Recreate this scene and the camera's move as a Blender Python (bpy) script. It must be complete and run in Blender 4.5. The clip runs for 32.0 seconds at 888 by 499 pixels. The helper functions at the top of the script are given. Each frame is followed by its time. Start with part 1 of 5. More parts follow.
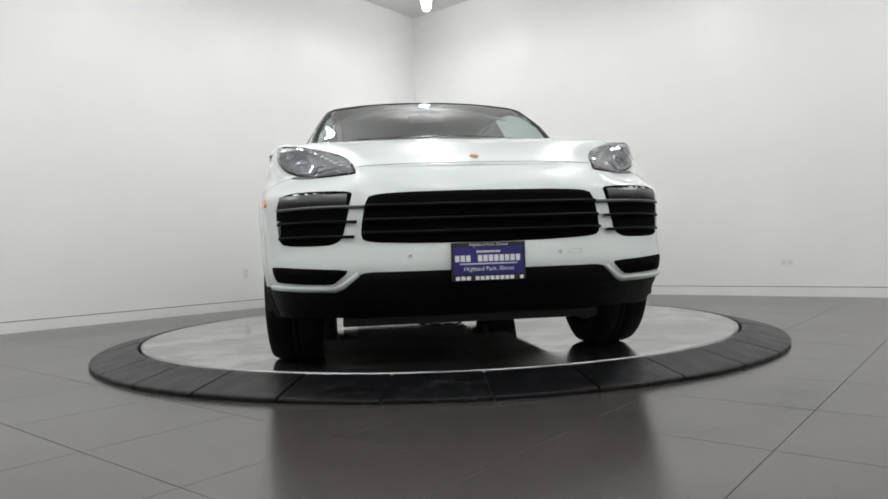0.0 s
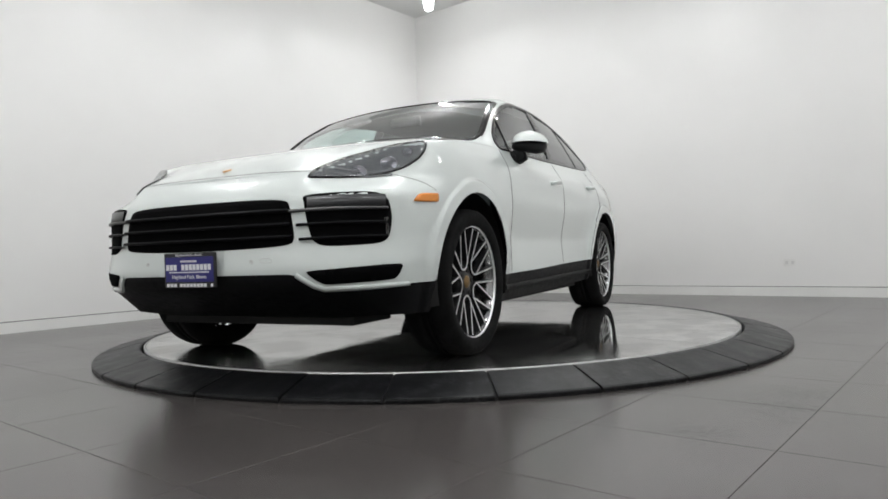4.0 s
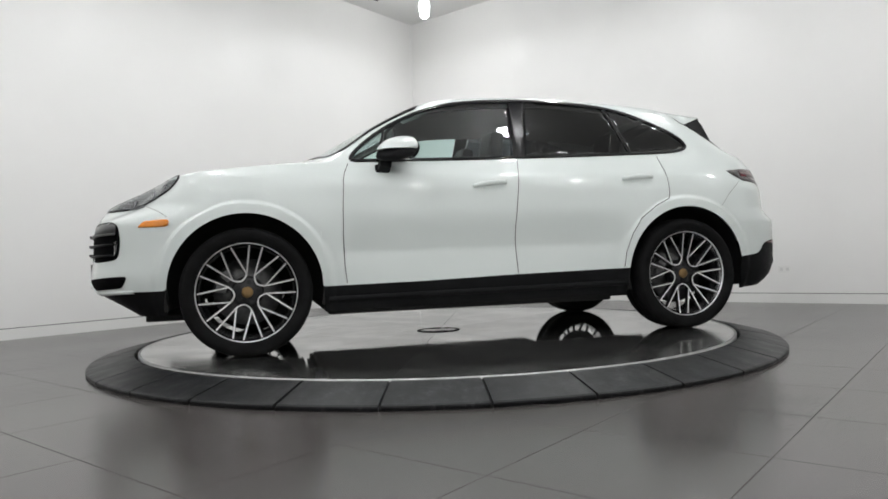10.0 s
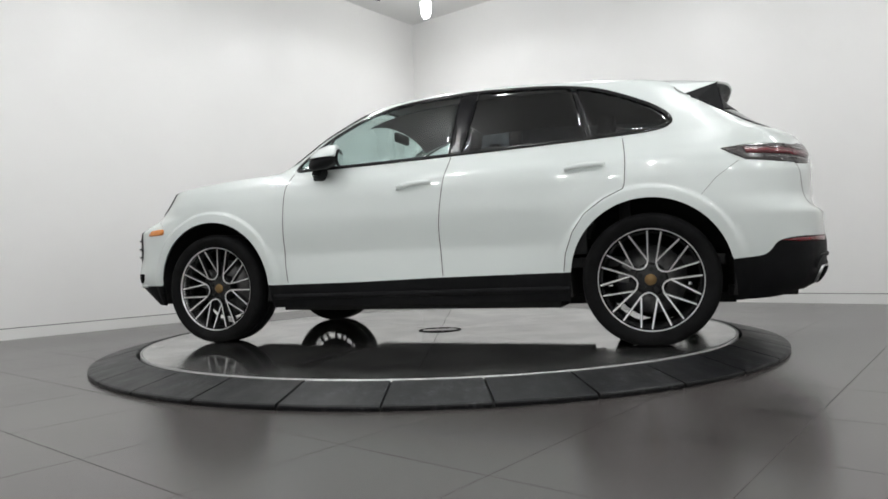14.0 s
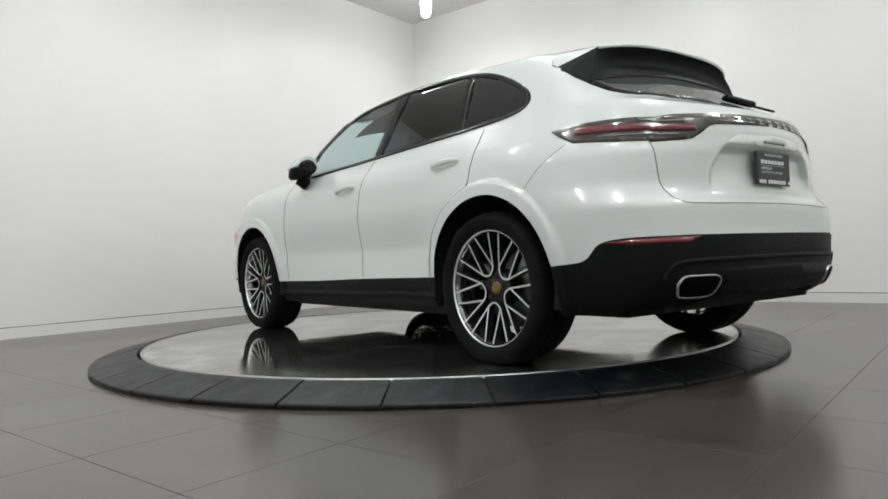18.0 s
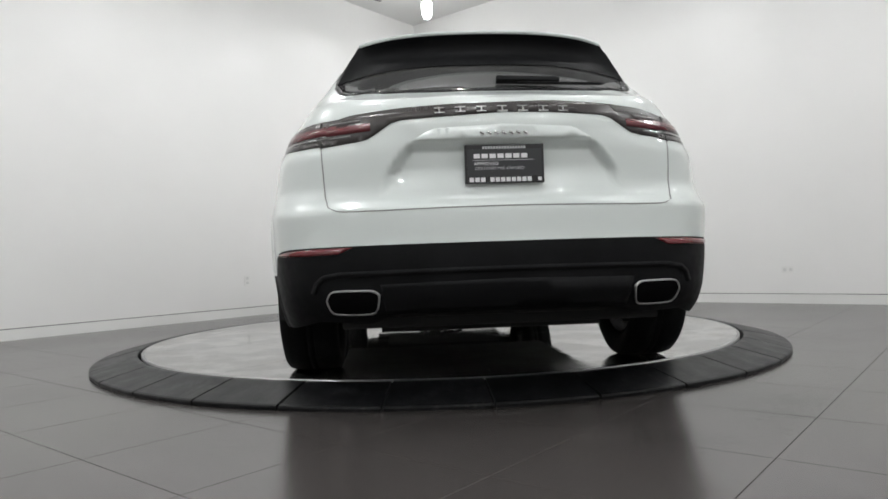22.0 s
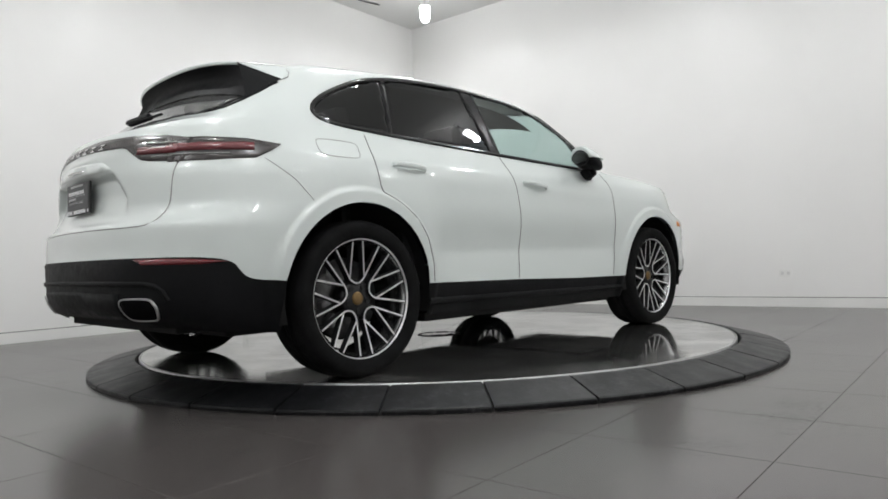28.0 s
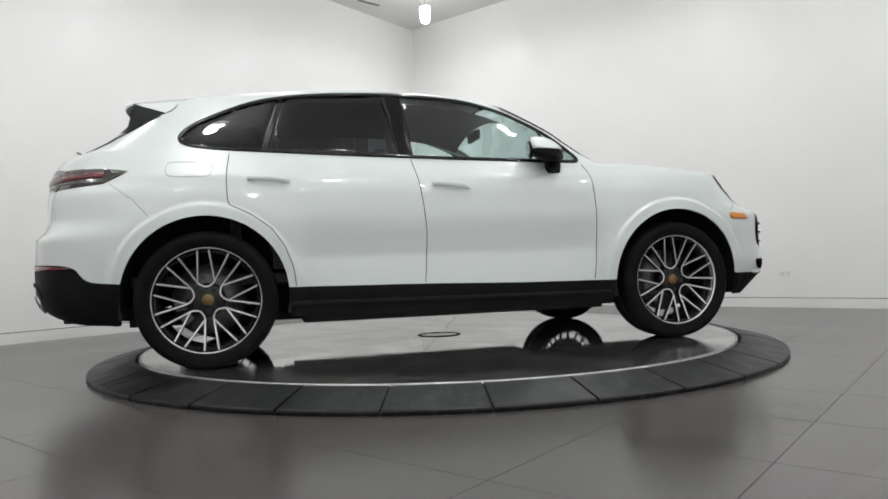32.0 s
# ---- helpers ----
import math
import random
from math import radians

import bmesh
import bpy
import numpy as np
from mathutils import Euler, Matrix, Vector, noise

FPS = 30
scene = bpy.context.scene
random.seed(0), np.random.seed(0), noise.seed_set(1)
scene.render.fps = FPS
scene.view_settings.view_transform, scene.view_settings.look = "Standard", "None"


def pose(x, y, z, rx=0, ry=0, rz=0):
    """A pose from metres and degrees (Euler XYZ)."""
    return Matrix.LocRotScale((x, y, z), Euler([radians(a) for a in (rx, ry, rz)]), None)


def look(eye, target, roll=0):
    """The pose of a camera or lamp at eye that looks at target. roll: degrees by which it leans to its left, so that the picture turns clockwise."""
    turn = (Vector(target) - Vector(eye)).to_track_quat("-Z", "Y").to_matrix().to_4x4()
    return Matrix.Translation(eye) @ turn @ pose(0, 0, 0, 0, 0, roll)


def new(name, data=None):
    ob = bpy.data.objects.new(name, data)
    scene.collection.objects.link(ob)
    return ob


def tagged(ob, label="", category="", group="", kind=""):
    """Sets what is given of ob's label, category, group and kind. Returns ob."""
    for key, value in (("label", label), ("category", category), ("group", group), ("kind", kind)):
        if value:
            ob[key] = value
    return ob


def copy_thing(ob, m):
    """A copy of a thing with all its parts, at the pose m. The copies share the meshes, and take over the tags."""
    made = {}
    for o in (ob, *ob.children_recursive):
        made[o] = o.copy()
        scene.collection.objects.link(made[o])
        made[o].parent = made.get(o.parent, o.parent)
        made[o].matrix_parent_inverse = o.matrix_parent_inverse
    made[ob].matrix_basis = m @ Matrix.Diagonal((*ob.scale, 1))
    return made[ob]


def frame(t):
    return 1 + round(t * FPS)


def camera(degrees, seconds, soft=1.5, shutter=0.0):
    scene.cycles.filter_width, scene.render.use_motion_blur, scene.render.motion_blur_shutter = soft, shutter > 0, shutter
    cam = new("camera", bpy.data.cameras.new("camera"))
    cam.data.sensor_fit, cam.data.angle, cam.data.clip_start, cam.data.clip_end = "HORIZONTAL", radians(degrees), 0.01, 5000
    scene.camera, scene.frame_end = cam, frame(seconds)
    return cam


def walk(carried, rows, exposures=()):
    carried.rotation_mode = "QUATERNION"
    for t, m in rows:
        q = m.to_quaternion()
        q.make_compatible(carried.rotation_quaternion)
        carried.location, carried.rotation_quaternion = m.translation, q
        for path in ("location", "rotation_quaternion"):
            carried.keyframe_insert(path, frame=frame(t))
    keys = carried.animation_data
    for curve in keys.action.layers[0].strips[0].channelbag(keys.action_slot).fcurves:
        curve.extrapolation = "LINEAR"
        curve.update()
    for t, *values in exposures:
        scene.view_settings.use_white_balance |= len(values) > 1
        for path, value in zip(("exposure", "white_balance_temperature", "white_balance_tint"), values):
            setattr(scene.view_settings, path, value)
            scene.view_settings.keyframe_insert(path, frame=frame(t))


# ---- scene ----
# ---- camera: it stands still, with the small drift of its aim ----
EYE = Vector((0.0, -5.110, 0.5386))
ROLL = -1.952
AIM = [(0, -0.505, 0.141), (2, -0.505, 0.141), (3, -0.410, 0.141), (5.5, -0.220, 0.141), (6, -0.196, 0.141), (7, -0.268, 0.157), (7.5, -0.291, 0.165),
       (8, -0.315, 0.260), (8.5, -0.386, 0.450), (9, -0.458, 0.593), (9.5, -0.600, 0.688), (10, -0.695, 0.688), (10.5, -0.695, 0.593), (11, -0.600, 0.593),
       (12, -0.600, 0.593), (12.5, -0.600, 0.688), (14.5, -0.553, 0.688), (16.5, -0.553, 0.688), (17, -0.553, 0.617), (18, -0.553, 0.617), (18.5, -0.553, 0.688),
       (19, -0.553, 0.736), (20.5, -0.517, 0.783), (21, -0.505, 0.736), (23, -0.458, 0.736), (25.5, -0.458, 0.736), (27.5, -0.610, 0.973), (28, -0.648, 1.021),
       (29, -0.648, 1.045), (30, -0.648, 1.069), (32, -0.648, 1.069)]


def aim(yaw, tilt):
    a, b = radians(yaw), radians(tilt)
    return look(EYE, EYE + Vector((-math.sin(a) * math.cos(b), math.cos(a) * math.cos(b), math.sin(b))), ROLL)


cam = camera(66.093, 32.0, soft=1.7)
walk(cam, [(t, aim(yaw, tilt)) for t, yaw, tilt in AIM])

# ---- plan: z = 0 is the top of the turntable; the room is turned by ROOM degrees ----
ROOM = 50.5
FLOOR = -0.079
WALL_R, WALL_L = 4.165, 3.79          # walls that meet in the far corner
BACK_R, BACK_L = -6.2, -6.0          # walls behind the camera
CEIL = 4.22
R_DISC, R_RING = 2.050, 2.340
E1 = Vector((math.cos(radians(ROOM)), math.sin(radians(ROOM)), 0))
E2 = Vector((-math.sin(radians(ROOM)), math.cos(radians(ROOM)), 0))
ROOM_POSE = pose(0, 0, 0, 0, 0, ROOM)


def at_room(a, b, z):
    return E1 * a + E2 * b + Vector((0, 0, z))


# ---- world and lights ----
world = bpy.data.worlds.new("world")
scene.world = world
world.use_nodes = True
world.node_tree.nodes["Background"].inputs[0].default_value = (0.75, 0.8, 0.85, 1)
world.node_tree.nodes["Background"].inputs[1].default_value = 0.1
scene.view_settings.exposure = 0.0
LAMP_W = 13.9
LAMP_SPOTS = [(a, b) for a in (-4.8, -2.45, -0.1, 2.25) for b in (-4.7, -2.5, -0.3, 1.9)] + [(3.06, 2.58)]
LAMP_DROP = 0.506


def ceiling_lamp(a, b, watts):
    lamp = bpy.data.lights.new("ceiling_bulb", "AREA")
    lamp.shape, lamp.size, lamp.energy, lamp.color = "DISK", 0.13, watts, (0.978, 0.988, 0.998)
    ob = new("ceiling_bulb", lamp)
    ob.matrix_world = Matrix.Translation(at_room(a, b, CEIL - LAMP_DROP))
    return ob


# lamps near the long wall are dimmer, the one in the far corner too
DIMMED = {(2.25, -2.5): 7.5, (2.25, -4.7): 6.5, (3.06, 2.58): 7.0}
for lamp_a, lamp_b in LAMP_SPOTS:
    ceiling_lamp(lamp_a, lamp_b, DIMMED.get((lamp_a, lamp_b), LAMP_W))

# ---- materials ----
def material(name, color=(0.8, 0.8, 0.8), rough=0.5, metal=0.0, coat=0.0, coat_rough=0.03, spec=0.5):
    m = bpy.data.materials.new(name)
    m.use_nodes = True
    b = m.node_tree.nodes["Principled BSDF"]
    b.inputs["Base Color"].default_value = (*color, 1)
    b.inputs["Roughness"].default_value = rough
    b.inputs["Metallic"].default_value = metal
    b.inputs["Coat Weight"].default_value = coat
    b.inputs["Coat Roughness"].default_value = coat_rough
    b.inputs["Specular IOR Level"].default_value = spec
    return m


def node(m, kind, **values):
    n = m.node_tree.nodes.new(kind)
    for key, value in values.items():
        n.inputs[key.replace("_", " ")].default_value = value
    return n


def join(m, a, b):
    m.node_tree.links.new(a, b)


def shader(m):
    return m.node_tree.nodes["Principled BSDF"]


def space(m):
    """Object coordinates in metres."""
    return m.node_tree.nodes.new("ShaderNodeTexCoord").outputs["Object"]


def fractal(m, scale, detail=4.0, rough=0.55, coords=None, stretch=None):
    n = node(m, "ShaderNodeTexNoise", Scale=scale, Detail=detail, Roughness=rough)
    src = coords or space(m)
    if stretch:
        mp = m.node_tree.nodes.new("ShaderNodeMapping")
        mp.inputs["Scale"].default_value = stretch
        join(m, src, mp.inputs["Vector"])
        src = mp.outputs["Vector"]
    join(m, src, n.inputs["Vector"])
    return n.outputs["Fac"]


def remap(m, value, a, b, c, d):
    n = m.node_tree.nodes.new("ShaderNodeMapRange")
    for i, v in enumerate((a, b, c, d)):
        n.inputs[i + 1].default_value = v
    join(m, value, n.inputs[0])
    return n.outputs[0]


def ramp(m, value, stops):
    n = m.node_tree.nodes.new("ShaderNodeValToRGB")
    while len(n.color_ramp.elements) < len(stops):
        n.color_ramp.elements.new(0.5)
    for e, (p, c) in zip(n.color_ramp.elements, stops):
        e.position, e.color = p, (*c, 1)
    join(m, value, n.inputs[0])
    return n.outputs[0]


def relief(m, value, strength, distance=0.002):
    n = node(m, "ShaderNodeBump", Strength=strength, Distance=distance)
    join(m, value, n.inputs["Height"])
    join(m, n.outputs[0], shader(m).inputs["Normal"])
    return n


def varied(name, dark, light, scale, rough, metal=0.0, bump=0.0, bump_scale=None, fine=None, **more):
    """A material with a mottled colour, uneven gloss and fine relief."""
    m = material(name, light, rough[0], metal, **more)
    big = fractal(m, scale)
    join(m, ramp(m, big, [(0.3, dark), (0.7, light)]), shader(m).inputs["Base Color"])
    small = fractal(m, fine or scale * 6)
    join(m, remap(m, small, 0.3, 0.7, rough[0], rough[1]), shader(m).inputs["Roughness"])
    if bump:
        relief(m, fractal(m, bump_scale or scale * 30), bump)
    return m


WALL_PAINT = varied("wall_paint", (0.80, 0.796, 0.782), (0.84, 0.836, 0.822), 0.6, (0.32, 0.42), bump=0.08, bump_scale=140)
CEILING_PAINT = varied("ceiling_paint", (0.76, 0.76, 0.75), (0.8, 0.8, 0.79), 0.5, (0.75, 0.85), bump=0.1, bump_scale=90)
BASE_PAINT = varied("baseboard_paint", (0.76, 0.76, 0.74), (0.82, 0.82, 0.80), 1.5, (0.3, 0.45))
REVEAL = material("reveal_strip", (0.16, 0.16, 0.155), 0.8)
GAP = material("gap_shadow", (0.02, 0.02, 0.02), 0.9)
RUBBER = varied("ring_rubber", (0.0045, 0.0048, 0.0055), (0.009, 0.0094, 0.0104), 2.2, (0.34, 0.50), bump=0.25, bump_scale=160, fine=7, spec=0.26)


def dusty_rubber():
    """Grey scuffs on the ramp tiles, more on some than on others."""
    m = RUBBER
    old = shader(m).inputs["Base Color"].links[0].from_socket
    tone = node(m, "ShaderNodeObjectInfo")
    scuff = fractal(m, 9, 6, 0.7, stretch=(1, 1, 0.2))
    streak = fractal(m, 46, 4, 0.7)
    both = node(m, "ShaderNodeMath")
    both.operation = "MULTIPLY"
    join(m, remap(m, scuff, 0.48, 0.70, 0.0, 1.0), both.inputs[0])
    join(m, remap(m, streak, 0.45, 0.65, 0.15, 1.0), both.inputs[1])
    share = node(m, "ShaderNodeMath")
    share.operation = "MULTIPLY"
    join(m, both.outputs[0], share.inputs[0])
    join(m, remap(m, tone.outputs["Random"], 0.3, 1.0, 0.06, 0.62), share.inputs[1])
    blend = m.node_tree.nodes.new("ShaderNodeMix")
    blend.data_type = "RGBA"
    join(m, share.outputs[0], blend.inputs[0])
    join(m, old, blend.inputs[6])
    blend.inputs[7].default_value = (0.14, 0.143, 0.152, 1)
    join(m, blend.outputs[2], shader(m).inputs["Base Color"])


dusty_rubber()
PAINT = material("white_paint", (0.652, 0.698, 0.680), 0.3, 0.0, 1.0, 0.02)
PLASTIC = varied("black_plastic", (0.005, 0.0052, 0.0057), (0.009, 0.0093, 0.0101), 5, (0.45, 0.58), bump=0.1, bump_scale=420, spec=0.11)
GRILLE = material("grille_mesh", (0.002, 0.002, 0.0023), 0.9, spec=0.06)
GLOSS_BLACK = material("gloss_black", (0.005, 0.005, 0.006), 0.14, spec=0.3)
TYRE = varied("tyre_rubber", (0.006, 0.006, 0.006), (0.011, 0.011, 0.0115), 9, (0.6, 0.78), bump=0.2, bump_scale=200, spec=0.06)
SILVER = material("machined_alloy", (0.77, 0.77, 0.775), 0.34, 1.0)
DARK_ALLOY = varied("dark_alloy", (0.010, 0.010, 0.011), (0.018, 0.018, 0.019), 14, (0.36, 0.48), metal=0.3)
CHROME = material("chrome", (0.75, 0.75, 0.75), 0.08, 1.0)
BARREL = material("rim_barrel_alloy", (0.30, 0.30, 0.305), 0.16, 0.95)
CALIPER = varied("caliper_cast", (0.20, 0.20, 0.205), (0.30, 0.30, 0.305), 30, (0.4, 0.55), metal=0.4)
BRAKE = varied("brake_iron", (0.07, 0.07, 0.07), (0.15, 0.15, 0.15), 20, (0.3, 0.45), metal=0.9)
PILLAR = material("pillar_film", (0.004, 0.004, 0.005), 0.2, spec=0.22)
SOFT_SEAM = material("fine_gap", (0.22, 0.225, 0.22), 0.7)
STEEL = varied("brake_steel", (0.38, 0.38, 0.38), (0.55, 0.55, 0.55), 20, (0.28, 0.4), metal=1.0)
WELL = material("arch_liner", (0.008, 0.008, 0.008), 0.85)
SEAM = material("panel_gap", (0.035, 0.036, 0.035), 0.8)
LEATHER = varied("black_leather", (0.012, 0.012, 0.013), (0.022, 0.022, 0.023), 6, (0.45, 0.6), bump=0.15, bump_scale=300)


def glass(name, tint, facing=0.05, dust=0.0, fall=4.5):
    """A thin pane: tinted see-through with a mirror-like sheen that grows at grazing angles."""
    m = bpy.data.materials.new(name)
    m.use_nodes = True
    nodes = m.node_tree.nodes
    nodes.remove(nodes["Principled BSDF"])
    clear, shine, mix = nodes.new("ShaderNodeBsdfTransparent"), nodes.new("ShaderNodeBsdfGlossy"), nodes.new("ShaderNodeMixShader")
    clear.inputs[0].default_value = (*tint, 1)
    shine.inputs["Roughness"].default_value = 0.015
    shine.inputs["Color"].default_value = (1, 1, 1, 1)
    weight = nodes.new("ShaderNodeLayerWeight")
    weight.inputs["Blend"].default_value = 0.5
    power, scale = nodes.new("ShaderNodeMath"), nodes.new("ShaderNodeMath")
    power.operation, scale.operation = "POWER", "MULTIPLY_ADD"
    power.inputs[1].default_value = fall
    scale.inputs[1].default_value, scale.inputs[2].default_value = 0.9 - facing, facing
    join(m, weight.outputs["Facing"], power.inputs[0])
    join(m, power.outputs[0], scale.inputs[0])
    join(m, scale.outputs[0], mix.inputs[0])
    join(m, clear.outputs[0], mix.inputs[1])
    join(m, shine.outputs[0], mix.inputs[2])
    out = mix.outputs[0]
    if dust:
        film, more = nodes.new("ShaderNodeBsdfDiffuse"), nodes.new("ShaderNodeMixShader")
        film.inputs[0].default_value = (0.5, 0.5, 0.5, 1)
        join(m, remap(m, fractal(m, 3.0, 4), 0.3, 0.7, dust * 0.75, dust * 1.25), more.inputs[0])
        join(m, out, more.inputs[1])
        join(m, film.outputs[0], more.inputs[2])
        out = more.outputs[0]
    join(m, out, nodes["Material Output"].inputs[0])
    return m


GLASS = glass("window_glass", (0.78, 0.90, 0.88), 0.08)
SCREEN = glass("windscreen_glass", (0.78, 0.90, 0.88), 0.12, fall=3.2)
TINT = glass("privacy_glass", (0.05, 0.056, 0.064), 0.05)
REAR_TINT = glass("tailgate_glass", (0.07, 0.075, 0.08), 0.09, 0.10)
LENS = glass("lamp_lens", (0.88, 0.90, 0.91), 0.07)
RED_LENS = material("red_lens", (0.125, 0.018, 0.024), 0.25, 0.0, 0.35, 0.06)
SMOKED = material("smoked_red_lens", (0.040, 0.034, 0.034), 0.25, 0.0, 0.35, 0.08)
REFLEX_RED = material("reflex_red", (0.13, 0.007, 0.012), 0.2, 0.0, 0.6)
AMBER = material("amber_lens", (0.75, 0.24, 0.02), 0.2, 0.0, 0.8)


def glowing(name, color, strength):
    m = bpy.data.materials.new(name)
    m.use_nodes = True
    b = shader(m)
    b.inputs["Base Color"].default_value = (*color, 1)
    b.inputs["Emission Color"].default_value = (*color, 1)
    b.inputs["Emission Strength"].default_value = strength
    return m


GLOW = glowing("frosted_lamp_glass", (0.978, 0.988, 0.998), 43.0)
GLOW_DIM = glowing("dimmed_lamp_glass", (0.978, 0.988, 0.998), 22.0)


def floor_material():
    """Large charcoal porcelain tiles: low sheen, cloudy, with a few damp smears."""
    m = material("floor_tile", (0.15, 0.145, 0.14), 0.3, spec=0.80)
    place = m.node_tree.nodes.new("ShaderNodeNewGeometry").outputs["Position"]
    tone = node(m, "ShaderNodeObjectInfo")
    fine = node(m, "ShaderNodeTexNoise", Scale=150.0, Detail=1.0)
    join(m, place, fine.inputs["Vector"])
    mix = node(m, "ShaderNodeMath")
    mix.operation = "MULTIPLY_ADD"
    join(m, tone.outputs["Random"], mix.inputs[0])
    mix.inputs[1].default_value = 0.35
    join(m, fine.outputs["Fac"], mix.inputs[2])
    shade = m.node_tree.nodes.new("ShaderNodeMix")
    shade.data_type = "RGBA"
    join(m, mix.outputs[0], shade.inputs[0])
    shade.inputs[6].default_value = (0.0555, 0.0500, 0.0480, 1)
    shade.inputs[7].default_value = (0.073, 0.0660, 0.0633, 1)
    dry = shade.outputs[2]
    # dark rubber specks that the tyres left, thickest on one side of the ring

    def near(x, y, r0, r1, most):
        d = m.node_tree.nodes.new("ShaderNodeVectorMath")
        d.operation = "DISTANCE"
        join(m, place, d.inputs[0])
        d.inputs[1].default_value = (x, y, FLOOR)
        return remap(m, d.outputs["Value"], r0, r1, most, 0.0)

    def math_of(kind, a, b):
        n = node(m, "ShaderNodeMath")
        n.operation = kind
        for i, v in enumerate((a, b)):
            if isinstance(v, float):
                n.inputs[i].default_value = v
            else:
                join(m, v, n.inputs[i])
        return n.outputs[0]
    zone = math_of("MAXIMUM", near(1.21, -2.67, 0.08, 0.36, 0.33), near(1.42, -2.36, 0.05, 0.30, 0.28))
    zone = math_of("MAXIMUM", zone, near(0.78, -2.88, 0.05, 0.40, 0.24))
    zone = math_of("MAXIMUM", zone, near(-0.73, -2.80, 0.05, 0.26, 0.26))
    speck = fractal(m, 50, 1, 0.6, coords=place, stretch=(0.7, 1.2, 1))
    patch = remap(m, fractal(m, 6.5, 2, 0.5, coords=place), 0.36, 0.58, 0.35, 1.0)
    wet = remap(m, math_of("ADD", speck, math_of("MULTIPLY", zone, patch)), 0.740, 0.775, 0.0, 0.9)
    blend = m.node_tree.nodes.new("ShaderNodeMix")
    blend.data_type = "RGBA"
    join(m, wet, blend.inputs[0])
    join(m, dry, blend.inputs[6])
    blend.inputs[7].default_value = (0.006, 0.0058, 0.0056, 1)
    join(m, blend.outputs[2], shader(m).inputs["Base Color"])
    smear = node(m, "ShaderNodeTexNoise", Scale=1.1, Detail=0.0)
    join(m, place, smear.inputs["Vector"])
    gloss = remap(m, smear.outputs["Fac"], 0.2, 0.8, 0.205, 0.245)
    join(m, gloss, shader(m).inputs["Roughness"])
    join(m, remap(m, wet, 0.0, 0.9, 0.80, 0.42), shader(m).inputs["Specular IOR Level"])
    return m


FLOOR_TILE = floor_material()
GROUT = material("floor_grout", (0.030, 0.028, 0.0265), 0.65)


def disc_material():
    """Pale brushed steel plate, wet in places."""
    m = material("disc_plate", (0.6, 0.6, 0.59), 0.1, 0.95)
    coords = space(m)
    brush = fractal(m, 30, 3, coords=coords, stretch=(1, 14, 1))
    wet = fractal(m, 1.6, 6, 0.6, coords=coords)
    tone = node(m, "ShaderNodeObjectInfo")
    plate = ramp(m, fractal(m, 2.6, 6, 0.62, coords=coords), [(0.45, (0.42, 0.42, 0.412)), (0.56, (0.71, 0.71, 0.695))])
    shade = m.node_tree.nodes.new("ShaderNodeVectorMath")
    shade.operation = "SCALE"
    join(m, plate, shade.inputs[0])
    join(m, remap(m, tone.outputs["Random"], 0.0, 1.0, 0.70, 1.06), shade.inputs["Scale"])
    stain = m.node_tree.nodes.new("ShaderNodeMix")
    stain.data_type = "RGBA"
    join(m, remap(m, fractal(m, 3.4, 7, 0.68, coords=coords), 0.52, 0.68, 0.0, 0.6), stain.inputs[0])
    join(m, shade.outputs[0], stain.inputs[6])
    stain.inputs[7].default_value = (0.30, 0.275, 0.235, 1)
    join(m, stain.outputs[2], shader(m).inputs["Base Color"])
    a = remap(m, wet, 0.44, 0.60, 0.004, 0.040)
    add = node(m, "ShaderNodeMath")
    add.operation = "MULTIPLY_ADD"
    join(m, brush, add.inputs[0])
    add.inputs[1].default_value = 0.015
    join(m, a, add.inputs[2])
    more = node(m, "ShaderNodeMath")
    more.operation = "MULTIPLY_ADD"
    join(m, tone.outputs["Random"], more.inputs[0])
    more.inputs[1].default_value = 0.018
    join(m, add.outputs[0], more.inputs[2])
    # dry and duller towards the rim
    out = m.node_tree.nodes.new("ShaderNodeVectorMath")
    out.operation = "LENGTH"
    join(m, coords, out.inputs[0])
    rim = node(m, "ShaderNodeMath")
    rim.operation = "ADD"
    join(m, more.outputs[0], rim.inputs[0])
    join(m, remap(m, out.outputs["Value"], R_DISC - 0.45, R_DISC - 0.12, 0.0, 0.13), rim.inputs[1])
    join(m, rim.outputs[0], shader(m).inputs["Roughness"])
    relief(m, fractal(m, 5.0, 6, 0.6, coords=coords), 0.11, 0.004)
    return m


DISC_PLATE = disc_material()


# ---- mesh helpers ----
def mesh_of(name, verts, faces, mat, smooth=True):
    me = bpy.data.meshes.new(name)
    me.from_pydata([tuple(v) for v in verts], [], [tuple(f) for f in faces])
    me.materials.append(mat)
    if smooth:
        me.polygons.foreach_set("use_smooth", [True] * len(me.polygons))
    me.update()
    return me


def thing(name, verts, faces, mat, smooth=False, parent=None, label="", m=None):
    ob = new(name, mesh_of(name, verts, faces, mat, smooth))
    if parent is not None:
        ob.parent = parent
    if m is not None:
        ob.matrix_basis = m
    if label:
        tagged(ob, label)
    return ob


